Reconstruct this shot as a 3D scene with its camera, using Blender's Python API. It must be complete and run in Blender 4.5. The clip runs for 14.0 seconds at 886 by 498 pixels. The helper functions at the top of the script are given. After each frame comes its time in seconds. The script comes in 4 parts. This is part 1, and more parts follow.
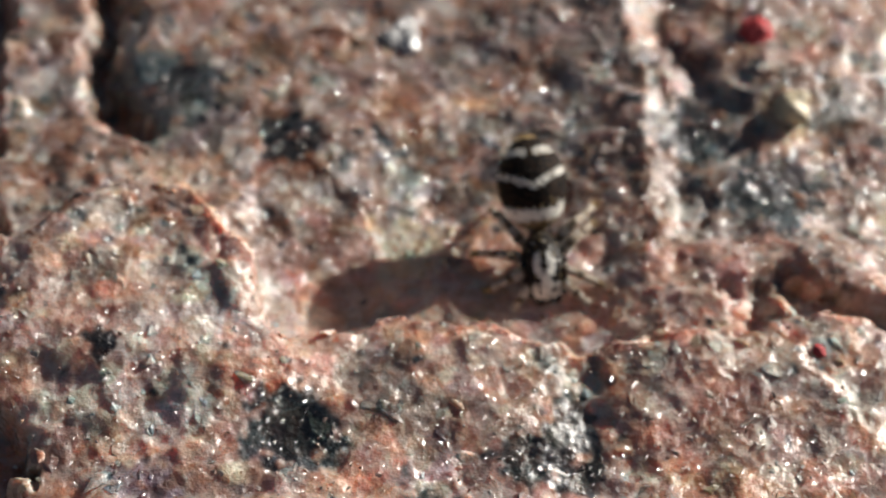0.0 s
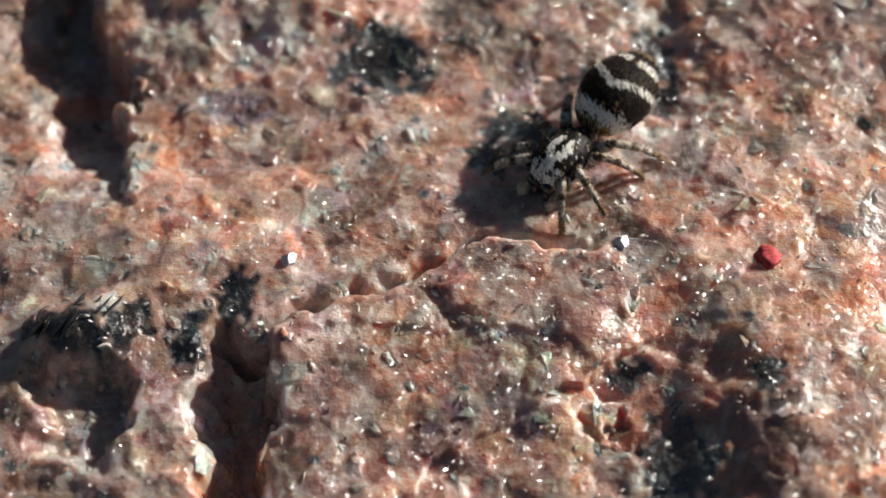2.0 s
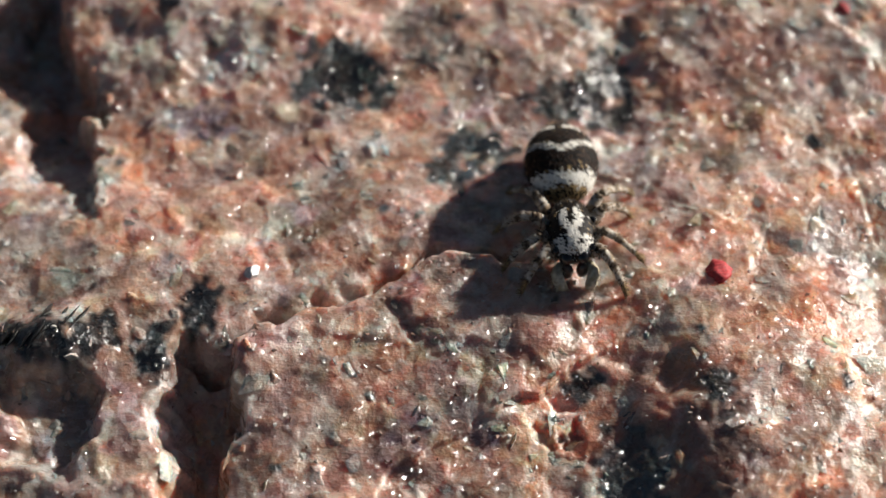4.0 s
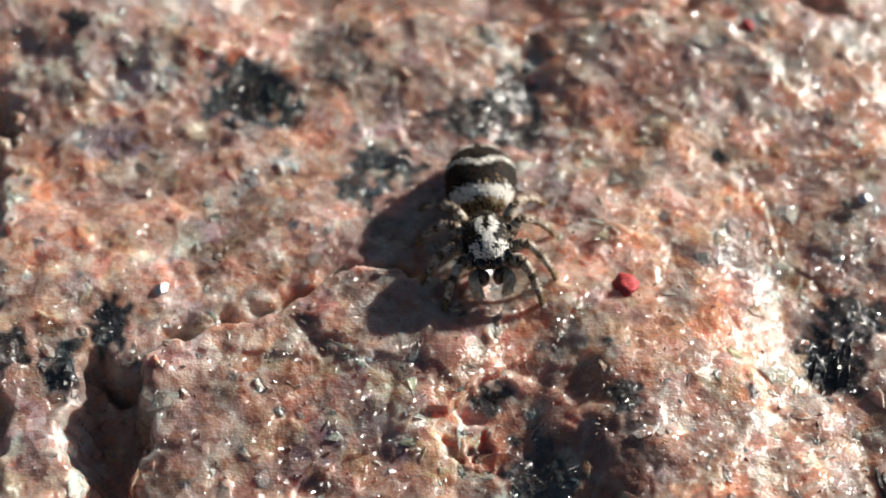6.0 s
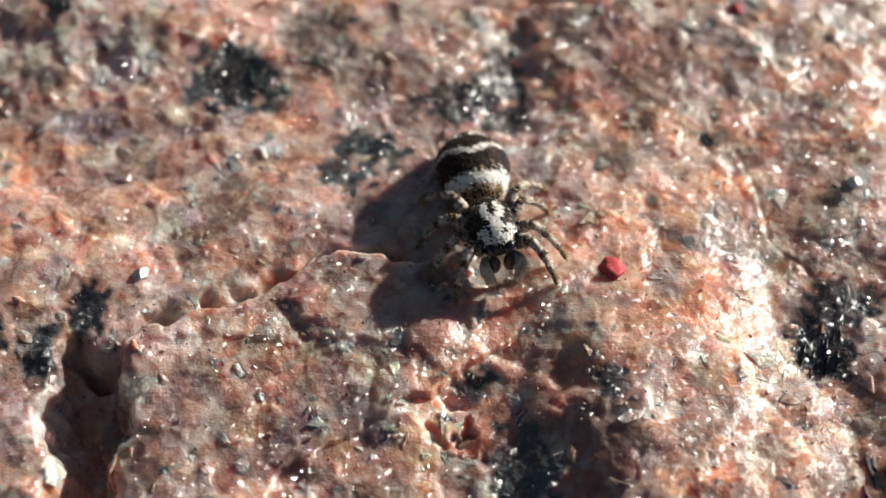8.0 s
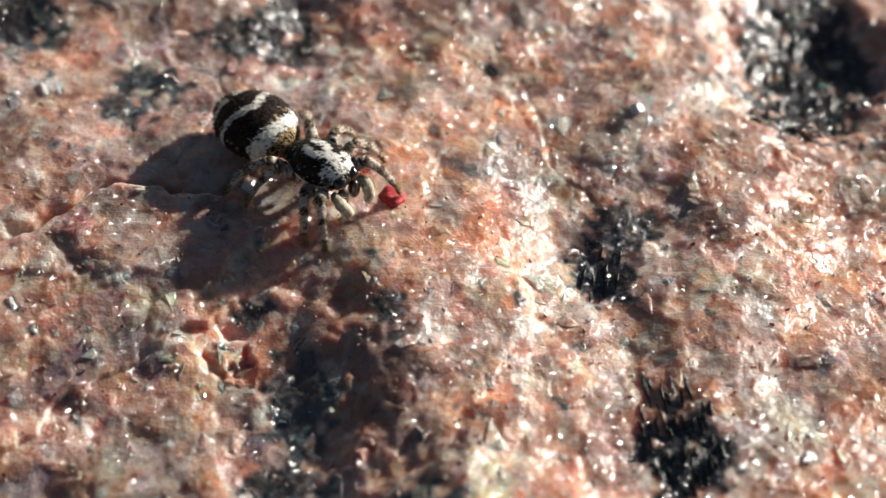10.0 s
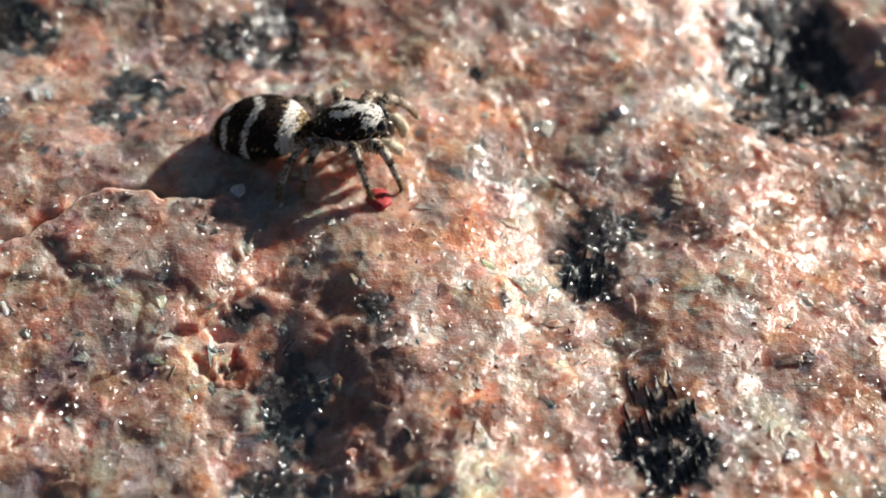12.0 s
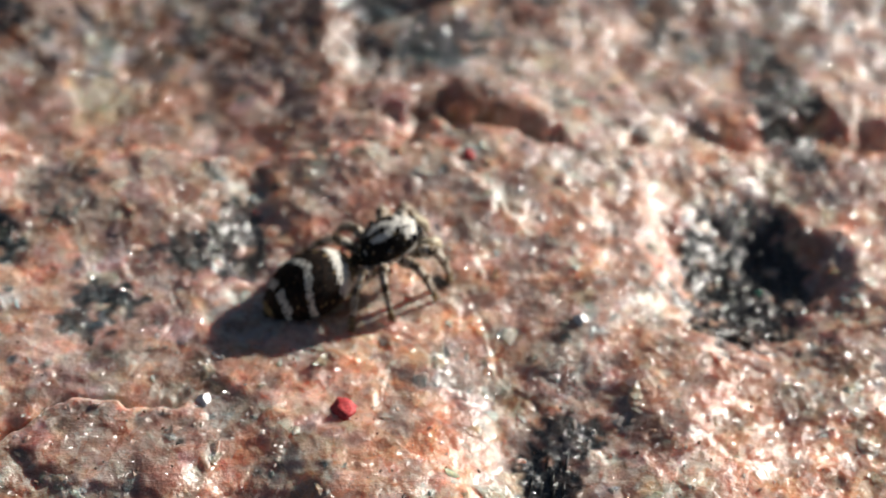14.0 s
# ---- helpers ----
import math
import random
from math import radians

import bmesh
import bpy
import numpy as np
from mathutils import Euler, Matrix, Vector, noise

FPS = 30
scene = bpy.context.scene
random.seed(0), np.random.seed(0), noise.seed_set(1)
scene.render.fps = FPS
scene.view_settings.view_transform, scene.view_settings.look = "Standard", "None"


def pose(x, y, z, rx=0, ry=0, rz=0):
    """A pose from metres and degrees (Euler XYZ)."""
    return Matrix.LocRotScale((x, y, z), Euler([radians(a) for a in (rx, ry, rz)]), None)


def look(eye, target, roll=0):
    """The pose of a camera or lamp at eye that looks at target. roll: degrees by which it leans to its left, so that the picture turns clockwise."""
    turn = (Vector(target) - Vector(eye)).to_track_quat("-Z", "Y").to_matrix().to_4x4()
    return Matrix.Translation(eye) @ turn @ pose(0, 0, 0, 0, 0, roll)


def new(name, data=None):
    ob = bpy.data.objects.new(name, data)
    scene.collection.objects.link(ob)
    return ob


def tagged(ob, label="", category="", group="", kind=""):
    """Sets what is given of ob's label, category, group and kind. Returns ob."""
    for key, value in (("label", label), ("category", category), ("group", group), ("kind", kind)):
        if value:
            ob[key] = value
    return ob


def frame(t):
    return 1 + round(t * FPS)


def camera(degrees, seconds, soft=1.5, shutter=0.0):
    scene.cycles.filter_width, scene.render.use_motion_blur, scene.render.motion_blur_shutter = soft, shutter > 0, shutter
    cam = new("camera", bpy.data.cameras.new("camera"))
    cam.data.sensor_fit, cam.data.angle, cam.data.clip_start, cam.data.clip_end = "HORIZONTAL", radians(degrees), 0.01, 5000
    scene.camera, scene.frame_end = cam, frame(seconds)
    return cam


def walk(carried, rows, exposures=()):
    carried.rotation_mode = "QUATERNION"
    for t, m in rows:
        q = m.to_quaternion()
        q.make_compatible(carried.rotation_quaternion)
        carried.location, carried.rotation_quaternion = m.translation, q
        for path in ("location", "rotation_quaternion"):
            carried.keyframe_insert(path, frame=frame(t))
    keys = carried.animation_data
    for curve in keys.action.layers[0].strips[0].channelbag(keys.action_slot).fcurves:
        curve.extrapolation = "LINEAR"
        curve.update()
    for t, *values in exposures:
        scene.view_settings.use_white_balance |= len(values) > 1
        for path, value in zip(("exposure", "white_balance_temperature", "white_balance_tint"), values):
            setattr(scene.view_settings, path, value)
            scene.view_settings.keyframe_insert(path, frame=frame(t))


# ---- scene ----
MM = 0.001
cam = camera(24.0, 14.0, soft=1.4)
cam.data.dof.use_dof = True
cam.data.dof.focus_distance = 0.0695
cam.data.dof.aperture_fstop = 47.0
# seconds, millimetres, degrees
ROWS = [
    (0.0, -3.42, -26.21, 62.55, 35.06, -4.96, -2.63),
    (0.5, 2.61, -35.88, 56.95, 39.51, -2.59, -2.30),
    (1.0, 2.60, -39.01, 54.04, 39.11, -2.63, -2.23),
    (1.5, 2.38, -39.93, 54.18, 37.73, -3.51, -2.76),
    (2.0, 1.42, -40.44, 56.52, 36.48, 0.25, 0.46),
    (2.5, 0.99, -40.43, 56.16, 35.64, 1.91, 1.73),
    (3.0, 1.52, -40.80, 56.78, 35.73, 0.73, 0.94),
    (3.5, 2.18, -40.73, 57.09, 34.98, 0.99, 0.89),
    (4.0, 1.50, -41.28, 58.03, 36.67, -0.74, 0.03),
    (4.2, 1.21, -41.53, 58.15, 36.80, -2.21, -0.62),
    (6.3, 2.36, -42.04, 57.86, 37.69, -1.93, -1.51),
    (6.5, 1.83, -41.87, 57.63, 37.57, -1.83, -1.33),
    (7.0, 1.76, -41.64, 57.35, 37.31, -1.85, -1.37),
    (7.2, 2.06, -41.56, 57.08, 37.17, -1.90, -1.42),
    (9.3, 4.93, -44.11, 55.37, 39.87, -1.27, -2.04),
    (9.5, 5.60, -44.18, 54.97, 39.41, -1.99, -2.69),
    (10.0, 7.18, -44.20, 54.92, 38.22, -3.25, -3.98),
    (10.5, 6.31, -44.18, 54.94, 37.28, -2.72, -3.65),
    (11.0, 6.36, -44.56, 55.80, 37.39, -2.73, -3.78),
    (11.5, 6.74, -44.80, 55.99, 37.78, -2.93, -4.07),
    (12.0, 7.05, -44.56, 55.79, 38.10, -3.36, -4.51),
    (12.5, 6.91, -44.50, 56.04, 38.39, -3.82, -4.90),
    (13.0, 7.33, -44.43, 57.09, 38.84, -3.91, -4.90),
    (13.5, 6.75, -44.27, 58.67, 41.74, -4.04, -4.90),
    (14.0, 6.90, -44.04, 57.59, 42.67, -4.13, -5.25),
]
walk(cam, [(t, pose(x * MM, y * MM, z * MM, rx, ry, rz)) for t, x, y, z, rx, ry, rz in ROWS],
     exposures=[(0.0, 0.35), (0.8, 0.4), (1.5, 0.35), (2.5, 0.27), (3.5, 0.24), (4.2, 0.3), (6.3, 0.46), (10.5, 0.48), (14.0, 0.42)])

# ---- light ----
SUN_AZIMUTH, SUN_ELEVATION = 31.0, 23.0   # degrees, from the x axis towards y; above the rock
sun_way = Vector((math.cos(radians(SUN_AZIMUTH)) * math.cos(radians(SUN_ELEVATION)),
                  math.sin(radians(SUN_AZIMUTH)) * math.cos(radians(SUN_ELEVATION)),
                  math.sin(radians(SUN_ELEVATION))))
sun = new("sun", bpy.data.lights.new("sun", "SUN"))
sun.data.energy, sun.data.angle, sun.data.color = 5.0, radians(0.5), (1.0, 0.945, 0.87)
sun.matrix_world = look(sun_way, (0, 0, 0))
world = bpy.data.worlds.new("sky")
scene.world = world
world.use_nodes = True
sky = world.node_tree.nodes.new("ShaderNodeTexSky")
sky.sky_type, sky.sun_disc = "NISHITA", False
sky.sun_elevation, sky.sun_rotation = radians(SUN_ELEVATION), radians(90 - SUN_AZIMUTH)
backdrop = world.node_tree.nodes["Background"]
backdrop.inputs["Strength"].default_value = 0.025
world.node_tree.links.new(sky.outputs[0], backdrop.inputs["Color"])

# ---- materials ----
def node_material(name):
    m = bpy.data.materials.new(name)
    m.use_nodes = True
    nt = m.node_tree
    return m, nt, nt.nodes["Principled BSDF"]


def add(nt, kind, **values):
    n = nt.nodes.new(kind)
    for key, value in values.items():
        n.inputs[key].default_value = value
    return n


def mix(nt, blend, a, b, factor):
    n = nt.nodes.new("ShaderNodeMix")
    n.data_type, n.blend_type = "RGBA", blend
    for socket, value in ((n.inputs[0], factor), (n.inputs[6], a), (n.inputs[7], b)):
        if isinstance(value, (float, int, tuple)):
            socket.default_value = value
        else:
            nt.links.new(value, socket)
    return n.outputs[2]


def ramp(nt, source, low, high, a=0.0, b=1.0):
    n = nt.nodes.new("ShaderNodeMapRange")
    n.inputs[1].default_value, n.inputs[2].default_value = low, high
    n.inputs[3].default_value, n.inputs[4].default_value = a, b
    nt.links.new(source, n.inputs[0])
    return n.outputs[0]


GRAIN_HUES = [   # halves of the factors by which single grains differ from the rock's mean colour
    (0.0, (0.45, 0.35, 0.31)), (0.14, (0.5, 0.48, 0.46)), (0.34, (0.62, 0.48, 0.39)), (0.48, (0.52, 0.5, 0.5)),
    (0.66, (0.5, 0.5, 0.51)), (0.8, (0.63, 0.66, 0.68)), (0.91, (0.41, 0.35, 0.33)),
]


def rock_material():
    """Granite: the mineral's own colour from the mesh, with grain, hair cracks, rust and fine relief."""
    m, nt, bsdf = node_material("granite")
    colour = nt.nodes.new("ShaderNodeVertexColor")
    colour.layer_name = "mineral"
    where = nt.nodes.new("ShaderNodeTexCoord").outputs["Object"]
    fine = add(nt, "ShaderNodeTexNoise", Scale=5200.0, Detail=5.0, Roughness=0.7)
    broad = add(nt, "ShaderNodeTexNoise", Scale=520.0, Detail=4.0, Roughness=0.6)
    cells = add(nt, "ShaderNodeTexVoronoi", Scale=3600.0)
    flakes = add(nt, "ShaderNodeTexVoronoi", Scale=9000.0)
    cracks = add(nt, "ShaderNodeTexVoronoi", Scale=900.0)
    cracks.feature = "DISTANCE_TO_EDGE"
    warp = add(nt, "ShaderNodeTexNoise", Scale=1500.0, Detail=3.0)
    shift = nt.nodes.new("ShaderNodeVectorMath")
    shift.operation = "MULTIPLY_ADD"
    shift.inputs[1].default_value = (0.0006, 0.0006, 0.0006)
    for n in (fine, broad, cells, flakes, warp):
        nt.links.new(where, n.inputs["Vector"])
    nt.links.new(warp.outputs["Color"], shift.inputs[0])
    nt.links.new(where, shift.inputs[2])
    nt.links.new(shift.outputs[0], cracks.inputs["Vector"])
    c = mix(nt, "MULTIPLY", colour.outputs["Color"], ramp_grey(nt, fine.outputs["Fac"], 0.3, 0.7, 0.75, 1.25), 0.4)
    c = mix(nt, "MULTIPLY", c, ramp_grey(nt, cells.outputs["Color"], 0.0, 1.0, 0.75, 1.25), 0.35)
    c = mix(nt, "MULTIPLY", c, ramp_grey(nt, flakes.outputs["Color"], 0.0, 1.0, 0.6, 1.4), 0.15)
    veins = add(nt, "ShaderNodeTexNoise", Scale=2300.0, Detail=6.0, Roughness=0.75, Distortion=0.5)
    nt.links.new(where, veins.inputs["Vector"])
    c = mix(nt, "MIX", c, (0.62, 0.55, 0.48, 1), ramp(nt, veins.outputs["Fac"], 0.57, 0.74, 0.0, 0.2))
    c = mix(nt, "MIX", c, (0.07, 0.05, 0.045, 1), ramp(nt, veins.outputs["Fac"], 0.36, 0.26, 0.0, 0.25))
    c = mix(nt, "MIX", c, (0.34, 0.17, 0.09, 1), ramp(nt, broad.outputs["Fac"], 0.55, 0.75, 0.0, 0.22))
    c = mix(nt, "MIX", c, (0.05, 0.035, 0.03, 1), ramp(nt, cracks.outputs["Distance"], 0.0, 0.022, 0.22, 0.0))
    nt.links.new(c, bsdf.inputs["Base Color"])
    nt.links.new(ramp(nt, cells.outputs["Color"], 0.0, 1.0, 0.12, 0.5), bsdf.inputs["Roughness"])
    bsdf.inputs["Subsurface Weight"].default_value = 1.0
    bsdf.inputs["Subsurface Radius"].default_value = (1.0, 0.62, 0.52)
    bsdf.inputs["Subsurface Scale"].default_value = 0.0008
    bsdf.inputs["Specular IOR Level"].default_value = 0.6
    b1 = add(nt, "ShaderNodeBump", Strength=0.4, Distance=0.00007)
    b2 = add(nt, "ShaderNodeBump", Strength=0.3, Distance=0.00006)
    b3 = add(nt, "ShaderNodeBump", Strength=0.35, Distance=0.00004)
    nt.links.new(fine.outputs["Fac"], b1.inputs["Height"])
    nt.links.new(cells.outputs["Distance"], b2.inputs["Height"])
    nt.links.new(flakes.outputs["Distance"], b3.inputs["Height"])
    nt.links.new(b1.outputs[0], b2.inputs["Normal"])
    nt.links.new(b2.outputs[0], b3.inputs["Normal"])
    # striations, that run one way in this crystal and another way in the next
    regions = add(nt, "ShaderNodeTexVoronoi", Scale=620.0)
    nt.links.new(shift.outputs[0], regions.inputs["Vector"])
    grooves = []
    for turn in (0.5, -0.9):
        frame_of = nt.nodes.new("ShaderNodeMapping")
        frame_of.inputs["Rotation"].default_value = (0.3, 0.2, turn)
        frame_of.inputs["Scale"].default_value = (0.16, 1.0, 1.0)
        nt.links.new(where, frame_of.inputs["Vector"])
        groove = add(nt, "ShaderNodeTexNoise", Scale=7000.0, Detail=3.0, Roughness=0.6)
        nt.links.new(frame_of.outputs[0], groove.inputs["Vector"])
        grooves.append(groove.outputs["Fac"])
    pick_one = nt.nodes.new("ShaderNodeMath")
    pick_one.operation = "GREATER_THAN"
    pick_one.inputs[1].default_value = 0.5
    nt.links.new(regions.outputs["Color"], pick_one.inputs[0])
    chosen = nt.nodes.new("ShaderNodeMix")
    nt.links.new(pick_one.outputs[0], chosen.inputs[0])
    nt.links.new(grooves[0], chosen.inputs[2])
    nt.links.new(grooves[1], chosen.inputs[3])
    b4 = add(nt, "ShaderNodeBump", Strength=0.35, Distance=0.00006)
    nt.links.new(chosen.outputs[0], b4.inputs["Height"])
    nt.links.new(b3.outputs[0], b4.inputs["Normal"])
    c = mix(nt, "MULTIPLY", c, ramp_grey(nt, chosen.outputs[0], 0.3, 0.7, 0.75, 1.25), 0.45)
    # grains that grow into each other: each has a hue of its own and a cleavage face that leans its own way
    lean_to = b4.outputs[0]
    for size, amount, tilt_by in ((750.0, 0.65, 0.25), (1900.0, 0.5, 0.28)):
        grain = add(nt, "ShaderNodeTexVoronoi", Scale=size)
        grain.feature = "SMOOTH_F1"
        grain.inputs["Smoothness"].default_value = 0.12
        nt.links.new(shift.outputs[0], grain.inputs["Vector"])
        split = nt.nodes.new("ShaderNodeSeparateColor")
        nt.links.new(grain.outputs["Color"], split.inputs[0])
        hues = nt.nodes.new("ShaderNodeValToRGB")
        hues.color_ramp.interpolation = "CONSTANT"
        for i, (at, hue) in enumerate(GRAIN_HUES):
            stop = hues.color_ramp.elements[i] if i < 2 else hues.color_ramp.elements.new(at)
            stop.position, stop.color = at, (*hue, 1)
        nt.links.new(split.outputs[0], hues.inputs[0])
        twice = mix(nt, "MULTIPLY", hues.outputs[0], (2.0, 2.0, 2.0, 1), 1.0)
        c = mix(nt, "MULTIPLY", c, twice, amount)
        off = nt.nodes.new("ShaderNodeVectorMath")
        off.operation = "SUBTRACT"
        off.inputs[1].default_value = (0.5, 0.5, 0.5)
        nt.links.new(grain.outputs["Color"], off.inputs[0])
        turn = nt.nodes.new("ShaderNodeVectorMath")
        turn.operation = "MULTIPLY_ADD"
        turn.inputs[1].default_value = (tilt_by, tilt_by, tilt_by)
        nt.links.new(off.outputs[0], turn.inputs[0])
        nt.links.new(lean_to, turn.inputs[2])
        face = nt.nodes.new("ShaderNodeVectorMath")
        face.operation = "NORMALIZE"
        nt.links.new(turn.outputs[0], face.inputs[0])
        lean_to = face.outputs[0]
    nt.links.new(lean_to, bsdf.inputs["Normal"])
    # milky, rusty and smoky clouds within the clear grains
    for at, size, low, high, hue, most in ((0.0, 620.0, 0.5, 0.66, (0.62, 0.54, 0.485), 0.66), (0.03, 420.0, 0.55, 0.7, (0.62, 0.32, 0.18), 0.55), (0.06, 650.0, 0.56, 0.72, (0.26, 0.19, 0.18), 0.4)):
        moved = nt.nodes.new("ShaderNodeVectorMath")
        moved.inputs[1].default_value = (at, at, 0.0)
        nt.links.new(where, moved.inputs[0])
        haze = add(nt, "ShaderNodeTexNoise", Scale=size, Detail=6.0, Roughness=0.62, Distortion=0.6)
        nt.links.new(moved.outputs[0], haze.inputs["Vector"])
        pale = nt.nodes.new("ShaderNodeMath")          # dark mica stays dark
        pale.operation = "MULTIPLY"
        lit = nt.nodes.new("ShaderNodeRGBToBW")
        nt.links.new(colour.outputs["Color"], lit.inputs[0])
        nt.links.new(ramp(nt, lit.outputs[0], 0.09, 0.22), pale.inputs[0])
        nt.links.new(ramp(nt, haze.outputs["Fac"], low, high, 0.0, most), pale.inputs[1])
        c = mix(nt, "MIX", c, hue + (1,), pale.outputs[0])
    nt.links.new(c, bsdf.inputs["Base Color"])
    # cleavage faces that lie every way and catch the sun
    chips = add(nt, "ShaderNodeTexVoronoi", Scale=8000.0)
    nt.links.new(where, chips.inputs["Vector"])
    tilt = nt.nodes.new("ShaderNodeVectorMath")
    tilt.operation = "SUBTRACT"
    tilt.inputs[1].default_value = (0.5, 0.5, 0.5)
    nt.links.new(chips.outputs["Color"], tilt.inputs[0])
    lean = nt.nodes.new("ShaderNodeVectorMath")
    lean.operation = "MULTIPLY_ADD"
    lean.inputs[1].default_value = (1.5, 1.5, 1.0)
    nt.links.new(tilt.outputs[0], lean.inputs[0])
    nt.links.new(b1.outputs[0], lean.inputs[2])
    unit = nt.nodes.new("ShaderNodeVectorMath")
    unit.operation = "NORMALIZE"
    nt.links.new(lean.outputs[0], unit.inputs[0])
    nt.links.new(unit.outputs[0], bsdf.inputs["Coat Normal"])
    bsdf.inputs["Coat Weight"].default_value = 0.75
    bsdf.inputs["Coat Roughness"].default_value = 0.12
    return m


def ramp_grey(nt, source, low, high, a, b):
    n = nt.nodes.new("ShaderNodeCombineColor")
    v = ramp(nt, source, low, high, a, b)
    for i in range(3):
        nt.links.new(v, n.inputs[i])
    return n.outputs[0]


def crystal_material(name, colour, rough, clear=0.0, bump=0.00003):
    """A mineral grain: its colour varied from piece to piece, with cleavage lines."""
    m, nt, bsdf = node_material(name)
    where = nt.nodes.new("ShaderNodeTexCoord").outputs["Object"]
    info = nt.nodes.new("ShaderNodeObjectInfo")
    grain = add(nt, "ShaderNodeTexNoise", Scale=3.0, Detail=5.0, Roughness=0.7)
    lines = add(nt, "ShaderNodeTexWave", Scale=1.1, Distortion=6.0, Detail=3.0)
    nt.links.new(where, grain.inputs["Vector"])
    nt.links.new(where, lines.inputs["Vector"])
    c = mix(nt, "MULTIPLY", (*colour, 1), ramp_grey(nt, grain.outputs["Fac"], 0.3, 0.7, 0.6, 1.3), 1.0)
    c = mix(nt, "MULTIPLY", c, ramp_grey(nt, info.outputs["Random"], 0.0, 1.0, 0.7, 1.25), 1.0)
    nt.links.new(c, bsdf.inputs["Base Color"])
    nt.links.new(ramp(nt, grain.outputs["Fac"], 0.3, 0.7, rough, rough + 0.25), bsdf.inputs["Roughness"])
    bsdf.inputs["Transmission Weight"].default_value = clear
    b1 = add(nt, "ShaderNodeBump", Strength=0.7, Distance=bump)
    b2 = add(nt, "ShaderNodeBump", Strength=0.4, Distance=bump)
    nt.links.new(grain.outputs["Fac"], b1.inputs["Height"])
    nt.links.new(lines.outputs["Fac"], b2.inputs["Height"])
    nt.links.new(b1.outputs[0], b2.inputs["Normal"])
    nt.links.new(b2.outputs[0], bsdf.inputs["Normal"])
    return m


def chip_material():
    """Clear to pale splinters, each of its own tone."""
    m, nt, bsdf = node_material("crystal_chip")
    each = nt.nodes.new("ShaderNodeNewGeometry").outputs["Random Per Island"]
    tones = nt.nodes.new("ShaderNodeValToRGB")
    for i, (at, tone) in enumerate(((0.0, (0.2, 0.12, 0.09)), (0.3, (0.5, 0.33, 0.26)), (0.6, (0.6, 0.5, 0.44)), (1.0, (0.85, 0.82, 0.78)))):
        stop = tones.color_ramp.elements[i] if i < 2 else tones.color_ramp.elements.new(at)
        stop.position, stop.color = at, (*tone, 1)
    nt.links.new(each, tones.inputs[0])
    nt.links.new(tones.outputs[0], bsdf.inputs["Base Color"])
    bsdf.inputs["Roughness"].default_value = 0.16
    bsdf.inputs["Transmission Weight"].default_value = 0.25
    return m


def scale_material(name, rough):
    """Spider skin and hair: pigment from the mesh, mottled by fine scales."""
    m, nt, bsdf = node_material(name)
    colour = nt.nodes.new("ShaderNodeVertexColor")
    colour.layer_name = "pigment"
    where = nt.nodes.new("ShaderNodeTexCoord").outputs["Object"]
    grain = add(nt, "ShaderNodeTexNoise", Scale=9000.0, Detail=4.0, Roughness=0.7)
    nt.links.new(where, grain.inputs["Vector"])
    c = mix(nt, "MULTIPLY", colour.outputs["Color"], ramp_grey(nt, grain.outputs["Fac"], 0.3, 0.7, 0.7, 1.25), 0.7)
    nt.links.new(c, bsdf.inputs["Base Color"])
    bsdf.inputs["Roughness"].default_value = rough
    bsdf.inputs["Specular IOR Level"].default_value = 0.15
    b = add(nt, "ShaderNodeBump", Strength=0.8, Distance=0.00004)
    nt.links.new(grain.outputs["Fac"], b.inputs["Height"])
    nt.links.new(b.outputs[0], bsdf.inputs["Normal"])
    return m


def gloss_material(name, colour, rough):
    m, nt, bsdf = node_material(name)
    where = nt.nodes.new("ShaderNodeTexCoord").outputs["Object"]
    grain = add(nt, "ShaderNodeTexNoise", Scale=6000.0, Detail=3.0)
    nt.links.new(where, grain.inputs["Vector"])
    nt.links.new(mix(nt, "MULTIPLY", (*colour, 1), ramp_grey(nt, grain.outputs["Fac"], 0.3, 0.7, 0.7, 1.3), 1.0), bsdf.inputs["Base Color"])
    bsdf.inputs["Roughness"].default_value = rough
    bsdf.inputs["Coat Weight"].default_value = 0.5
    bsdf.inputs["Coat Roughness"].default_value = 0.08
    return m


MINERALS = {   # base colours
    "pink": (0.46, 0.3, 0.24), "rose": (0.53, 0.415, 0.37), "salmon": (0.66, 0.365, 0.23), "deep_red": (0.32, 0.155, 0.115),
    "quartz": (0.35, 0.295, 0.275), "violet": (0.25, 0.19, 0.225), "biotite": (0.07, 0.08, 0.084), "black": (0.016, 0.017, 0.019),
    "white": (0.54, 0.47, 0.41), "cream": (0.58, 0.49, 0.34), "brown": (0.24, 0.13, 0.08),
}
GRANITE = rock_material()
CRYSTALS = {k: crystal_material(k + "_crystal", v, 0.18 if k in ("quartz", "white", "black", "biotite") else 0.3) for k, v in MINERALS.items()}
RED_SPECK = crystal_material("red_speck", (0.55, 0.05, 0.055), 0.5)
# base colour raised to near white, standing in for the grains' sun glint
BRIGHT_QUARTZ = crystal_material("bright_quartz", (0.86, 0.84, 0.82), 0.05)
CLEAR_QUARTZ = crystal_material("clear_quartz", (0.7, 0.7, 0.72), 0.3, bump=0.000004)
GREEN_SPECK = crystal_material("green_speck", (0.03, 0.45, 0.3), 0.15)
CHIP = chip_material()
SKIN = scale_material("spider_skin", 0.65)
HAIR = scale_material("spider_hair", 0.6)
SHELL = scale_material("spider_shell", 0.38)
EYE = gloss_material("spider_eye", (0.008, 0.007, 0.008), 0.08)
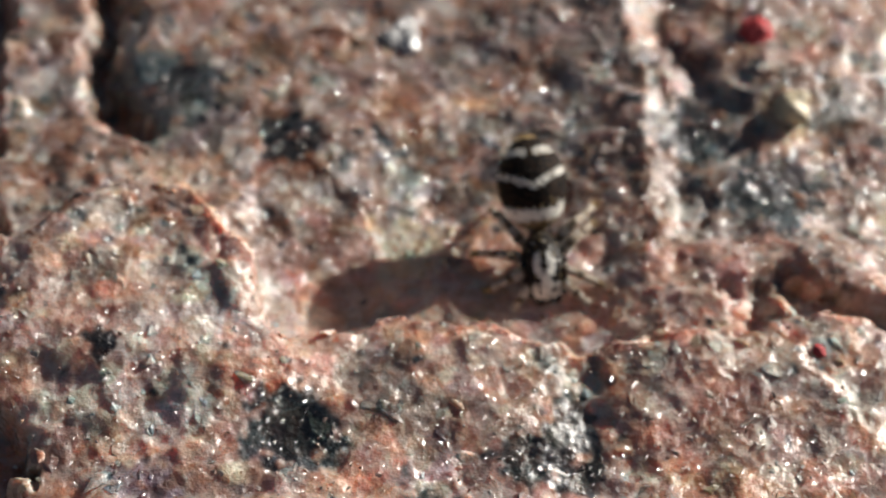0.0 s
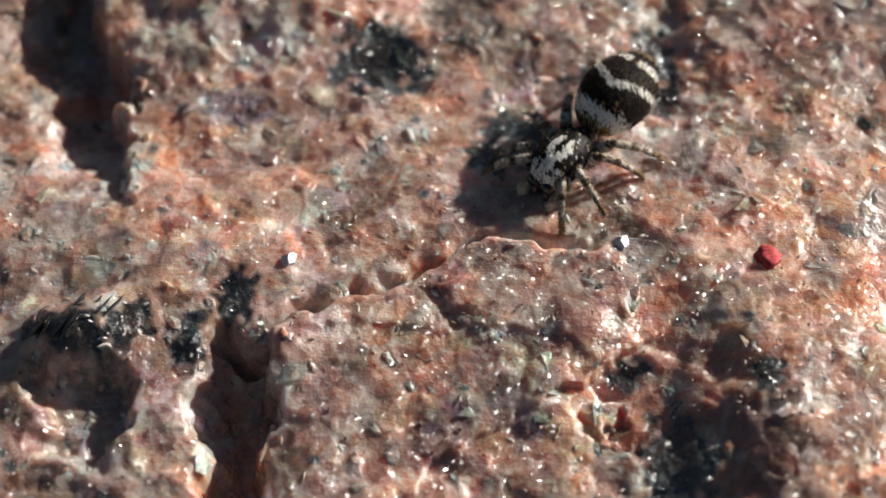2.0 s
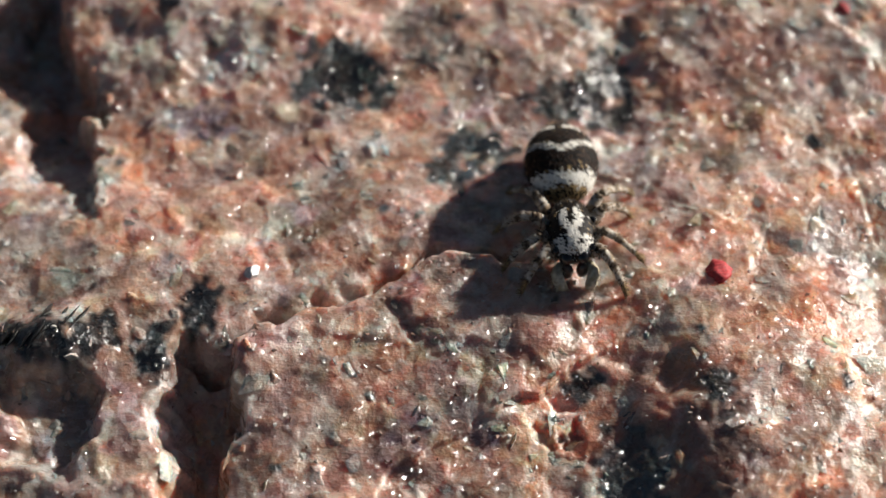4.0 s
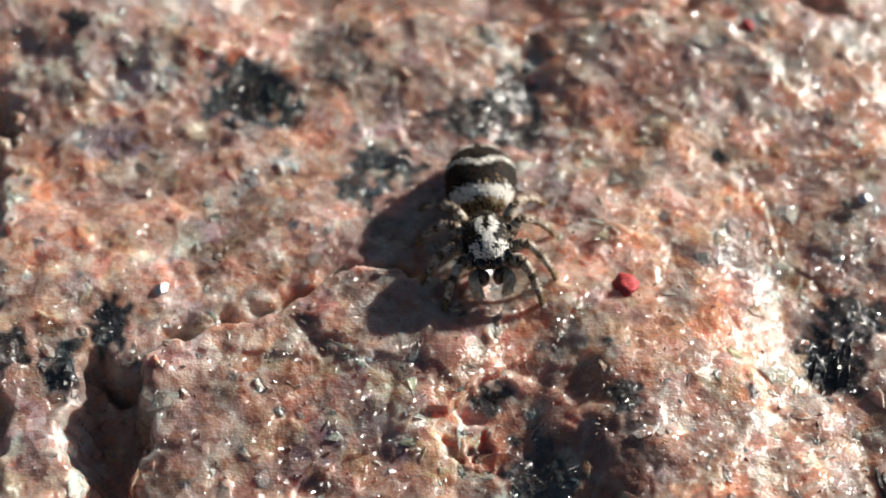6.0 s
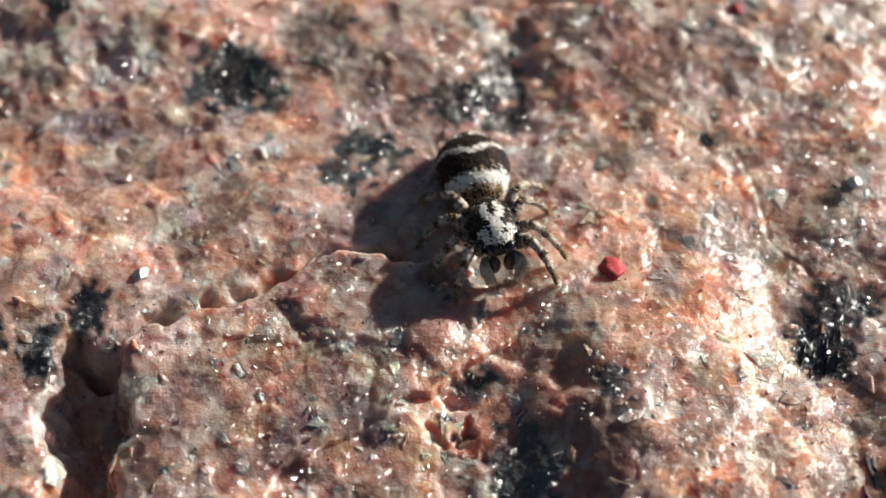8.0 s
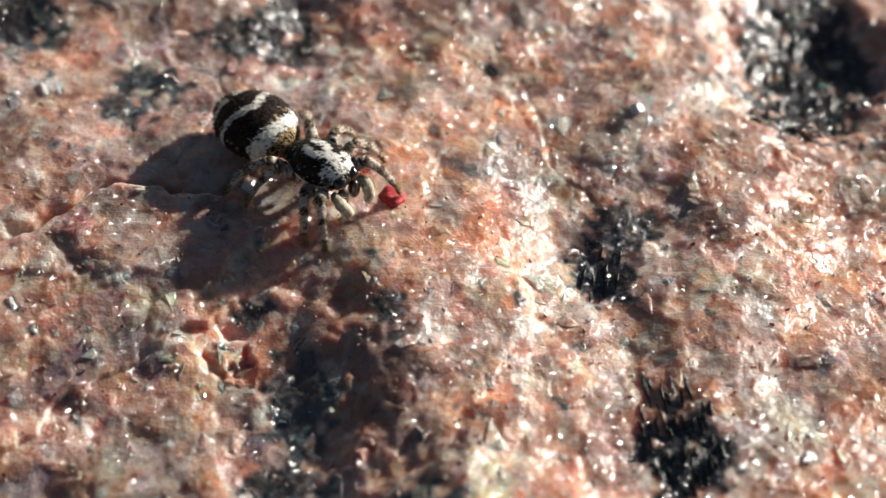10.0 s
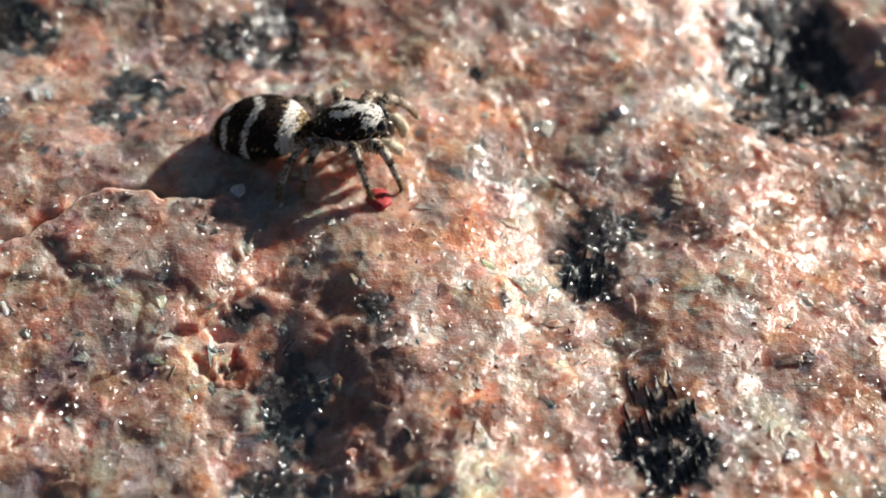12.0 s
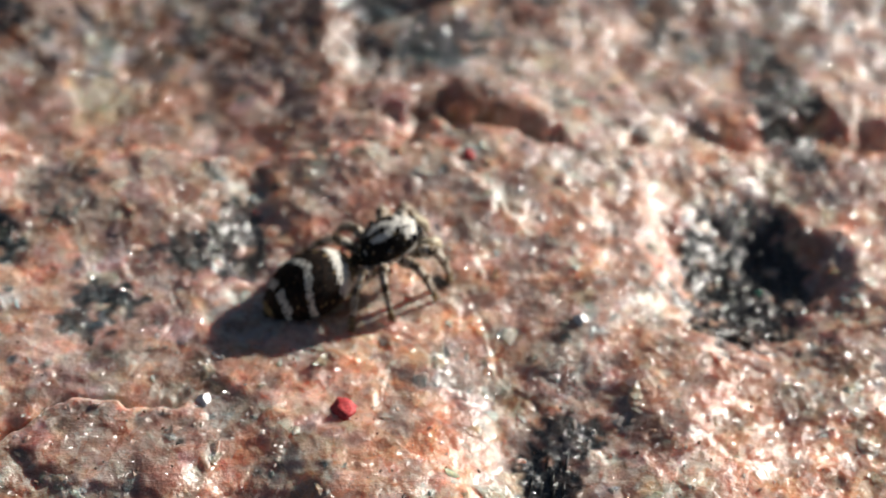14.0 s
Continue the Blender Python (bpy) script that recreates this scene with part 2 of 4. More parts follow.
JAW = gloss_material("spider_jaw", (0.05, 0.03, 0.022), 0.3)

# ---- the lie of the rock, in millimetres ----
rng = np.random.default_rng(7)
TABLE = rng.random((8, 256, 256))


def soft(a, b, v):
    u = np.clip((v - a) / (b - a), 0, 1)
    return u * u * (3 - 2 * u)


def value_noise(x, y, size, layer):
    u, v = x / size + 1000.0, y / size + 1000.0
    i, j = np.floor(u).astype(int), np.floor(v).astype(int)
    f, g = u - i, v - j
    f, g = f * f * (3 - 2 * f), g * g * (3 - 2 * g)
    t = TABLE[layer]
    at = lambda a, b: t[(i + a) & 255, (j + b) & 255]
    return (at(0, 0) * (1 - f) + at(1, 0) * f) * (1 - g) + (at(0, 1) * (1 - f) + at(1, 1) * f) * g - 0.5


def fractal(x, y, size, layer, octaves=4, gain=0.55):
    z, a = 0.0, 1.0
    for k in range(octaves):
        z = z + a * value_noise(x + 13.7 * k, y - 7.3 * k, size / 2 ** k, (layer + k) % 8)
        a *= gain
    return z


def grains(x, y, size, layer):
    """The nearest seed of a jittered lattice: its key, its place, and how far the second nearest is beyond it."""
    u, v = x / size + 1000.0, y / size + 1000.0
    i0, j0 = np.floor(u).astype(int), np.floor(v).astype(int)
    best, second = np.full(np.shape(x), 9.0), np.full(np.shape(x), 9.0)
    key, sx, sy = np.zeros(np.shape(x), int), np.zeros(np.shape(x)), np.zeros(np.shape(x))
    for di in (-1, 0, 1):
        for dj in (-1, 0, 1):
            i, j = (i0 + di) & 255, (j0 + dj) & 255
            px, py = i0 + di + TABLE[layer, i, j], j0 + dj + TABLE[(layer + 1) % 8, i, j]
            d = np.hypot(px - u, py - v)
            nearer = d < best
            second = np.where(nearer, best, np.minimum(second, d))
            best = np.where(nearer, d, best)
            key = np.where(nearer, i * 256 + j, key)
            sx, sy = np.where(nearer, (px - 1000.0) * size, sx), np.where(nearer, (py - 1000.0) * size, sy)
    return key, sx, sy, (second - best) * size


def pick(key, layer):
    return TABLE[layer, key // 256, key % 256]


def along(x, y, line):
    """Signed distance to a line of points (positive on its right hand) and how far along it, 0 to 1."""
    far, side, share = np.full(np.shape(x), 1e9), np.zeros(np.shape(x)), np.zeros(np.shape(x))
    for k in range(len(line) - 1):
        (ax, ay), (bx, by) = line[k], line[k + 1]
        dx, dy = bx - ax, by - ay
        s = np.clip(((x - ax) * dx + (y - ay) * dy) / (dx * dx + dy * dy), 0, 1)
        d = np.hypot(x - ax - s * dx, y - ay - s * dy)
        right = (x - ax) * dy - (y - ay) * dx
        nearer = d < far
        far, side, share = np.where(nearer, d, far), np.where(nearer, np.sign(right), side), np.where(nearer, (k + s) / (len(line) - 1), share)
    return far * side, share


def ridge(x, y, line, height, left, right):
    d, _ = along(x, y, line)
    return height * np.exp(-np.where(d > 0, d / right, -d / left) ** 1.4)


def bowl(x, y, cx, cy, rx, ry, depth):
    return -depth * np.exp(-(((x - cx) / rx) ** 2 + ((y - cy) / ry) ** 2) ** 1.5)


CREST = [(8.0, 2.6), (11.3, 0.5), (11.9, -2.9), (12.9, -6.3), (13.6, -9.4), (13.7, -16)]
RIGHT_RIDGE = [(21.0, 12), (22.2, 7), (23.0, 2.6), (23.4, -2.4), (22.9, -7), (22.5, -16)]
BLOCK_EDGE = [(-7.2, -3.3), (-4.9, -2.2), (-3.4, -1.5), (-1.5, -0.8), (-0.2, 0.2), (1.9, 1.1), (5.5, 1.4), (7.5, 1.6)]
CRACKS = [
    [(16.6, 6.1), (17.1, 4.4), (17.3, 2.4), (18.6, 0.9)],
    [(5.7, 7.2), (6.1, 5.5), (5.2, 4.2), (4.1, 2.6)],
    [(1.8, 1.5), (0.3, 0.5), (-1.9, -1.0)],
]
FAR_CRACK = [(-9.2, 34.0), (-8.9, 29.5), (-8.4, 25.2), (-7.6, 23.2)]


def forms(x, y):
    """The large forms: slabs, ledges, ridges, clefts."""
    wx, wy = x + 1.3 * fractal(x, y, 2.4, 0, 4), y + 1.3 * fractal(x, y, 2.4, 3, 4)
    tilt = 0.03 * np.clip(x - 11, -40, 0)                     # the whole face leans away on the left
    wy = wy + 0.8 * tilt
    z = tilt + 0.55 * fractal(x, y, 9.0, 1, 2) + 0.3 * fractal(x, y, 3.0, 4, 2)
    z = z + 0.8 * np.exp(-((wx + 7.8) / 4.6) ** 2 - ((wy - 13.6) / 4.4) ** 2)       # a hump behind, near the lip
    z = z + 0.6 * soft(8.0, 13.0, wy) * soft(26, 20, wx)                          # it rises towards its hind edge
    # the slab breaks off on its left
    s = np.interp(wy, [1.5, 4.8, 8.0, 10.8, 14.0, 18.0], [-9.3, -10.1, -10.7, -11.3, -11.8, -12.6]) - wx
    z = z - soft(0.0, 0.4, s) * np.exp(-np.maximum(s - 1.8, 0) / 1.8) * np.interp(wy, [3.0, 6.0, 10.0, 14.0], [0.0, 1.2, 1.9, 2.2])
    # cleft beside the front block
    s = -4.75 - wx
    z = z - 2.3 * soft(0.0, 0.35, s) * (1 - soft(0.9, 2.4, s)) * soft(-1.9, -2.6, wy) * soft(-10.5, -8.5, wy)
    # knob of dark mica and the hollow before it
    z = z + bowl(x, y, -10.6, -1.9, 1.9, 1.3, -0.9)
    z = z - 0.75 * soft(-3.4, -4.2, wy) * soft(-7.2, -6.2, wy) * soft(-12.8, -12.0, wx) * soft(-9.4, -10.0, wx)
    # front block: its upper edge stands over a crack, its face falls towards the viewer
    d, share = along(wx, wy, BLOCK_EDGE)
    ends = soft(0.0, 0.1, share) * soft(1.0, 0.8, share)
    z = z + ends * (0.6 * soft(-0.05, 0.25, d) * np.exp(-np.maximum(d, 0) / 3.0) - 0.5 * np.exp(-((d + 0.28) / 0.3) ** 2))
    z = z - 0.12 * np.clip(-2.0 - y, 0, 16) * soft(14, 4, x)
    # shallow ledge across the front block
    z = z - 0.1 * soft(-2.3, -2.7, wy + 0.05 * wx) * soft(-5, -3, wx) * soft(6.5, 4.5, wx)
    # ridge with a steep flank on its left
    d, share = along(wx, wy, CREST)
    z = z + 0.35 * np.exp(-np.maximum(-d, 0) / 8.0) * soft(0.0, 0.15, share)
    z = z - (0.6 + 0.45 * soft(0.15, 0.5, share)) * soft(0.0, 4.8, d) * soft(0.0, 0.15, share) * (1 - 0.5 * soft(5.5, 8.5, d))
    z = z + ridge(wx, wy, RIGHT_RIDGE, 0.3, 3.0, 4.0)
    z = z - 0.35 * np.exp(-((wx - 18.4) / 1.9) ** 2) * soft(4, 0, wy)
    z = z - 0.25 * soft(0.02, 0.2, fractal(x, y, 0.55, 5, 2)) * soft(1.5, 0.8, np.hypot(wx - 5.5, wy + 4.9))   # crumbling seam
    # dark pit
    z = z + bowl(wx, wy, 27.6, 7.2, 2.8, 3.6, 1.4)
    # gully where the slab is cut from behind
    z = z - 0.6 * np.exp(-((wx - 8.9) / 1.6) ** 2) * soft(6.0, 8.0, wy) * soft(14.0, 11.0, wy)
    # the slab ends behind in a lip, with lower rock beyond
    lip = np.interp(wx, [-20, -10.5, -8.6, -6.5, -4.5, -3.0, -2.2, -1.6, 0.4, 2.6, 6.3, 8.7, 12.3, 13.9, 16.1, 18.1, 21.4, 30],
                    [16.5, 17.2, 18.6, 19.2, 18.6, 17.0, 15.2, 13.6, 13.4, 13.8, 13.5, 12.8, 12.9, 13.8, 14.6, 13.6, 12.6, 14.0])
    b = wy - lip
    z = z + 1.0 * np.exp(-(b / 3.0) ** 2) * soft(-1.5, -4.0, wx)
    z = z - 2.2 * soft(0.0, 1.2, b) * soft(19.0, 5.0, wx)
    z = z - 0.9 * soft(0.0, 0.6, b) * (1 - soft(0.9, 1.8, b)) * soft(13.5, 15.5, wx) * soft(-0.4, 0.0, fractal(x, y, 2.6, 2, 2))
    # a buttress climbs from the lip, with blocks and clefts beyond
    wy = wy - 1.3
    z = z + bowl(wx, wy, 11.3, 21.5, 3.4, 5.5, -0.2)
    z = z + 0.4 * soft(0.0, 1.6, wx - np.interp(wy, [22, 24.2, 25.6, 27.5, 34], [18.5, 16.6, 14.2, 13.3, 13.0])) * soft(21.0, 25.5, wy)
    z = z - 1.2 * soft(12, 14, wx) * soft(15, 19, wy)
    d, _ = along(wx, wy, FAR_CRACK)
    z = z - 1.8 * np.exp(-(d / 0.6) ** 2)
    # hair cracks
    for line in CRACKS:
        d, share = along(x + 0.25 * fractal(x, y, 0.7, 6, 2), y + 0.25 * fractal(x, y, 0.7, 7, 2), line)
        z = z - 0.05 * np.exp(-(d / 0.06) ** 2)
    return z


def grain_space(x, y):
    return x + 0.26 * fractal(x, y, 1.4, 2, 4), y + 0.26 * fractal(x, y, 1.4, 5, 4)


COARSE, MEDIUM, FINE = (2.3, 0), (0.85, 2), (0.34, 4)      # grain sizes, and where their chance numbers stand


def facet_relief(x, y):
    wx, wy = grain_space(x, y)
    z = 0.0
    for (size, layer), tilt, offset in ((COARSE, 0.15, 0.025), (MEDIUM, 0.16, 0.018), (FINE, 0.15, 0.012)):
        key, sx, sy, gap = grains(wx, wy, size, layer)
        lean = (pick(key, (layer + 3) % 8) - 0.5) * (wx - sx) + (pick(key, (layer + 5) % 8) - 0.5) * (wy - sy)
        z = z + ((pick(key, (layer + 2) % 8) - 0.5) * 2 * offset + tilt * lean) * (0.25 + 0.75 * soft(0.0, 0.3 * size, gap))
    return z + 0.028 * fractal(x, y, 0.6, 6, 4)


def height(x, y):
    x, y = np.asarray(x, float), np.asarray(y, float)
    return forms(x, y) + facet_relief(x, y)


# where each mineral lies: x, y, half width, half depth
PATCHES = {}
PATCHES["biotite"] = [
    (-1.7, 9.8, 1.7, 1.8), (8.2, 9.4, 1.4, 2.2), (6.9, -3.8, 0.7, 0.6), (11.4, -3.8, 0.7, 0.6), (11.3, -3.5, 0.7, 0.7),
    (8.3, -7.6, 1.2, 2.4), (7.5, -10.7, 1.5, 0.9), (12.2, -11.2, 1.2, 1), (14, 23.3, 2.1, 1.6), (17, 20.4, 2, 1.9),
    (-7.5, -2.6, 0.8, 1.3), (-6.7, 25.1, 2.7, 2.2), (3.3, 6.3, 1.6, 1), (19.6, -0.5, 1.4, 1), (6.8, 8.8, 1.4, 1.2),
    (2.6, 5.5, 1.1, 0.9),
]
PATCHES["black"] = [
    (-6, -0.6, 0.8, 1.5), (-9.6, -1.6, 1, 1), (18.5, -2.4, 1.1, 1.3), (15.6, -3.3, 0.3, 0.3), (18.8, -2.7, 1, 1.2),
    (20.3, -9.5, 1.3, 2.3), (27.4, 6.8, 3, 3.9), (27.4, 8.2, 2.4, 2.4), (30.8, 16.5, 1.5, 4.2), (-11.1, -2, 1.7, 1), (-6.1, -0.8, 0.7, 1.4),
    (-8.2, 13.4, 0.5, 0.9), (6.9, -3.7, 0.5, 0.6), (15.6, 7, 0.4, 0.4), (-1.6, 22.7, 1.3, 1.1),
]
PATCHES["quartz"] = [
    (-4.1, 0.2, 1.4, 1.4), (-7.3, -2.4, 1.1, 2.2), (18, -0.2, 1, 1.1), (18.7, -5.9, 1.1, 1.1), (8.6, -3.1, 0.6, 0.6),
    (-14.4, -4.2, 1.7, 1.5), (9.4, 28, 2.1, 1.5), (13.6, 5.9, 1, 0.8), (0.8, 17.4, 1.2, 1.5), (-5.2, 22.8, 1.9, 1.1),
    (12.4, -8.5, 1.2, 1), (1.8, 1.2, 0.8, 0.6), (7.5, 2.8, 1.1, 1.1), (3.8, 26.3, 3.3, 1.7), (19.5, 4.7, 1.2, 1.7),
]
PATCHES["violet"] = [
    (-6.5, 7.7, 1.2, 1.1), (1.4, -5.7, 0.8, 0.8), (7.9, -7.2, 0.9, 0.9), (7.3, -9.3, 0.8, 0.9), (25.4, -6, 0.7, 0.7),
    (3.6, -5.9, 0.5, 0.6), (-0, -10.4, 0.8, 0.7), (-5.9, 7.2, 0.9, 0.6),
]
PATCHES["white"] = [
    (0.4, -5.1, 0.5, 0.5), (23.1, -9.3, 2, 1.7), (20.7, 4.6, 0.5, 0.8), (-6.8, -7.1, 0.7, 0.6), (14.7, -3.2, 0.6, 0.6),
    (3, 27.4, 0.7, 0.7), (15.9, 28.5, 1, 0.9), (14.5, -3, 0.5, 0.7), (18, -4.2, 0.6, 0.6), (-15.4, -9.1, 0.7, 0.5),
    (-1.6, 5.7, 0.4, 0.5), (19.3, 11.5, 1.3, 1.5), (15.9, -5.5, 1.1, 1.6), (23.6, -1.9, 0.8, 3.8), (4.1, -4.6, 0.5, 0.6),
    (-2.3, 4.8, 0.6, 0.7),
]
PATCHES["cream"] = [
    (4.8, -5.4, 1.1, 1.2), (18, 24.2, 0.9, 1.3), (14.2, -10.3, 0.9, 1), (5.7, 24.9, 1.3, 1), (3.7, -3.3, 0.9, 1.2),
    (19.7, 4.3, 1, 1.3), (2.7, 17.3, 2.3, 1.5),
]
PATCHES["deep_red"] = [
    (-4.9, 4.3, 1.4, 1.6), (15.7, 0.1, 0.7, 0.8), (11.3, 3.4, 0.6, 0.7), (1.5, -10.7, 1.3, 0.8), (11.2, 23, 1.3, 2.2),
    (15.9, 0.8, 0.8, 0.9), (11.4, 3.5, 0.8, 0.7), (-14.5, 5.8, 0.5, 0.5), (5.9, 11.6, 1, 0.9), (3.1, 2.9, 1.4, 1.5),
    (7.6, -0.3, 1.1, 1.3), (6.3, -7, 0.9, 0.9), (15.9, 0.6, 0.8, 0.9), (10.9, -6.6, 1.5, 2.4), (15.4, 17.3, 2.4, 1.8),
]
PATCHES["salmon"] = [
    (13.5, -1, 2.8, 2.5), (15.3, -4.7, 2, 2.5), (12, -9.5, 0.5, 0.6), (25.5, -3.9, 1.1, 2.9), (13.1, -6.3, 2.2, 1.1),
    (13.9, -1.7, 2.3, 2.2), (-5.5, 20.6, 1.8, 1.3), (26.1, 1.3, 1.2, 1.6), (16.1, 7, 2, 2.2), (17.7, 27.7, 1.8, 1.5),
    (28.2, 14.2, 2.1, 2), (19.6, 9.1, 1.7, 2.4),
]


def minerals(x, y, z):
    """Base colours: grains of mixed feldspar and quartz, with the larger patches of one mineral among them."""
    wx, wy = grain_space(x, y)
    lean = 0.8 * z                                             # shifts lookups along the camera's view, so patches stay put in the picture
    key, sx, sy, _ = grains(wx, wy, *MEDIUM)
    key2, sx2, sy2, _ = grains(wx, wy, *FINE)
    key0, _, _, _ = grains(wx, wy, *COARSE)
    sy, sy2 = sy + lean, sy2 + lean
    names = list(MINERALS)
    table = np.array([MINERALS[n] for n in names])
    r = pick(key, 6) * 0.92 + pick(key2, 7) * 0.08
    r = np.clip((r - 0.5) * 1.15 + 0.5, 0, 1)
    back = soft(15, 21, sy)                                   # greyer rock beyond the lip
    lefts = np.maximum(soft(-6, -11, sx) * soft(3, -3, sy), soft(-10.5, -13, sx) * soft(15, 10, sy))
    grey = 0.09 + 0.6 * back + 0.35 * lefts
    kind = np.full(np.shape(x), names.index("pink"))
    kind = np.where(r < 0.62, names.index("rose"), kind)
    kind = np.where(r < 0.36, names.index("pink"), kind)
    kind = np.where(pick(key, 3) < grey, names.index("quartz"), kind)
    kind = np.where(pick(key, 3) > 0.91, names.index("white"), kind)
    kind = np.where(r > 0.86, names.index("deep_red"), kind)
    kind = np.where((r > 0.78) & (r <= 0.86), names.index("salmon"), kind)
    kind = np.where(pick(key2, 5) < 0.008 + 0.12 * back, names.index("biotite"), kind)
    kind = np.where(pick(key2, 5) > 0.955, names.index("white"), kind)
    kind = np.where((pick(key, 7) < 0.45 * back) & (pick(key2, 4) < 0.7), names.index("brown"), kind)
    bright = soft(14.5, 18.5, sx) * soft(14, 8, sy) * 0.24      # paler feldspar
    kind = np.where(pick(key2, 1) < bright, names.index("white"), kind)
    kind = np.where((pick(key2, 0) < 0.62 * soft(10, 13, sx) * soft(10, 4, sy)), names.index("salmon"), kind)
    ragged = 0.5 * (pick(key2, 6) - 0.5) + 0.5 * fractal(sx2, sy2, 1.2, 1, 2)
    for name in ("salmon", "deep_red", "cream", "quartz", "violet", "white", "biotite", "black"):
        for cx, cy, rx, ry in PATCHES[name]:
            d = np.hypot((sx2 - cx) / rx, (sy2 - cy) / ry) + ragged * (0.6 if name in ("biotite", "black") else 1.0)
            kind = np.where((d < 0.95) & (pick(key2, 2) > 0.07), names.index(name), kind)
    c = table[kind]
    # clouds of one hue that drift through the feldspar
    warm, pale, grey_cloud = fractal(x, y, 3.4, 2, 3) + 0.2 * soft(8, 13, x) * soft(12, 8, y), fractal(x + 40, y, 2.4, 5, 3), fractal(x, y + 40, 2.9, 7, 3)
    cloud = np.array([0.572, 0.413, 0.345]) + 0 * c
    for amount, name in ((soft(0.05, 0.38, warm), "salmon"), (soft(0.08, 0.4, -warm), "deep_red"), (soft(0.02, 0.4, pale), "rose"), (soft(0.1, 0.4, grey_cloud), "quartz")):
        cloud = cloud + (0.75 * amount)[..., None] * (np.array(MINERALS[name]) - cloud)
    paler = (0.8 * soft(6.5, 3.5, np.hypot(sx + 7.5, sy - 14.0)))[..., None]      # a pale hump near the lip
    cloud = cloud + paler * (np.array([0.7, 0.55, 0.47]) - cloud)
    ruddy_shade = (0.85 * soft(4.4, 2.2, np.hypot(sx - 9.2, (sy + 7.6) / 1.25)))[..., None]   # red-brown mineral plus the ridge flank's shade, both put into the colour
    cloud = cloud + ruddy_shade * (np.array([0.26, 0.15, 0.115]) - cloud)
    duller = np.maximum(0.95 * back, 0.55 * lefts)[..., None]
    cloud = cloud + duller * (np.array([0.2, 0.172, 0.155]) - cloud)
    feldspar = np.isin(kind, [names.index(n) for n in ("pink", "rose", "salmon", "deep_red", "quartz")])
    c = c + np.maximum((0.65 * feldspar)[..., None], 0.7 * ruddy_shade * feldspar[..., None]) * (cloud - c)
    shade = 0.76 + 0.24 * pick(key2, 3) + 0.26 * pick(key, 4)
    c = c * (shade * (0.78 + 0.42 * pick(key0, 5)))[..., None]
    rusty = (pick(key0, 2) - 0.5)[..., None]                   # whole crystals redder or greyer than the next
    c = c * (1 + rusty * np.array([0.18, -0.12, -0.22]))
    tint = 1 + 0.14 * (np.stack([pick(key, 1), pick(key, 2), pick(key, 5)], -1) - 0.5)
    tint = tint * (1 + 0.06 * (np.stack([pick(key2, 7), pick(key2, 4), pick(key2, 0)], -1) - 0.5))
    return c * tint, kind


def spread(a, b, step, reach):
    """Even steps from a to b, growing ones beyond."""
    outer, s = [], step
    while sum(outer) < reach:
        s *= 1.22
        outer.append(s)
    o = np.cumsum(outer)
    return np.concatenate([a - o[::-1], np.arange(a, b, step), b - step + o])


SURFACE = {}


def ground(x, y):
    """The height of the rock as built, in millimetres."""
    xs, ys, z = SURFACE["x"], SURFACE["y"], SURFACE["z"]
    i, j = int(np.clip(np.searchsorted(xs, x) - 1, 0, len(xs) - 2)), int(np.clip(np.searchsorted(ys, y) - 1, 0, len(ys) - 2))
    f, g = (x - xs[i]) / (xs[i + 1] - xs[i]), (y - ys[j]) / (ys[j + 1] - ys[j])
    return float((z[j, i] * (1 - f) + z[j, i + 1] * f) * (1 - g) + (z[j + 1, i] * (1 - f) + z[j + 1, i + 1] * f) * g)


def build_rock():
    xs, ys = spread(-21, 38, 0.07, 5000), spread(-16, 40, 0.07, 5000)
    x, y = np.meshgrid(xs, ys)
    z = height(x, y)
    edge = np.maximum(np.maximum(-21 - x, x - 38), np.maximum(-16 - y, y - 40))
    z = z + np.where(edge > 0, 6.0 * fractal(x, y, 60.0, 3, 3) * soft(0, 40, edge), 0)
    SURFACE.update(x=xs, y=ys, z=z)
    colours, kind = minerals(x, y, forms(x, y))
    for _ in range(2):                                         # colours blurred over neighbours, to imitate light straying within clear grains
        colours = (colours + np.roll(colours, 1, 0) + np.roll(colours, -1, 0) + np.roll(colours, 1, 1) + np.roll(colours, -1, 1)) / 5
    ny, nx = x.shape
    me = bpy.data.meshes.new("granite_rock")
    me.vertices.add(nx * ny)
    me.vertices.foreach_set("co", (np.stack([x, y, z], -1) * MM).astype(np.float32).ravel())
    k = (np.arange(ny - 1)[:, None] * nx + np.arange(nx - 1)[None, :]).ravel()
    quads = np.stack([k, k + 1, k + nx + 1, k + nx], 1).astype(np.int32)
    me.loops.add(quads.size)
    me.loops.foreach_set("vertex_index", quads.ravel())
    me.polygons.add(len(quads))
    me.polygons.foreach_set("loop_start", np.arange(0, quads.size, 4, dtype=np.int32))
    me.polygons.foreach_set("use_smooth", np.ones(len(quads), bool))
    me.update(calc_edges=True)
    layer = me.color_attributes.new("mineral", "FLOAT_COLOR", "POINT")
    layer.data.foreach_set("color", np.concatenate([colours, np.ones((ny, nx, 1))], -1).astype(np.float32).ravel())
    me.materials.append(GRANITE)
    return tagged(new("granite_rock", me), "rough broken face of pink and grey granite", "rock", kind="structure")


def part(name, bm, material, parent, label=""):
    me = bpy.data.meshes.new(name)
    bm.to_mesh(me)
    bm.free()
    if material:
        me.materials.append(material)
    ob = new(name, me)
    ob.parent = parent
    return tagged(ob, label)


rock = build_rock()


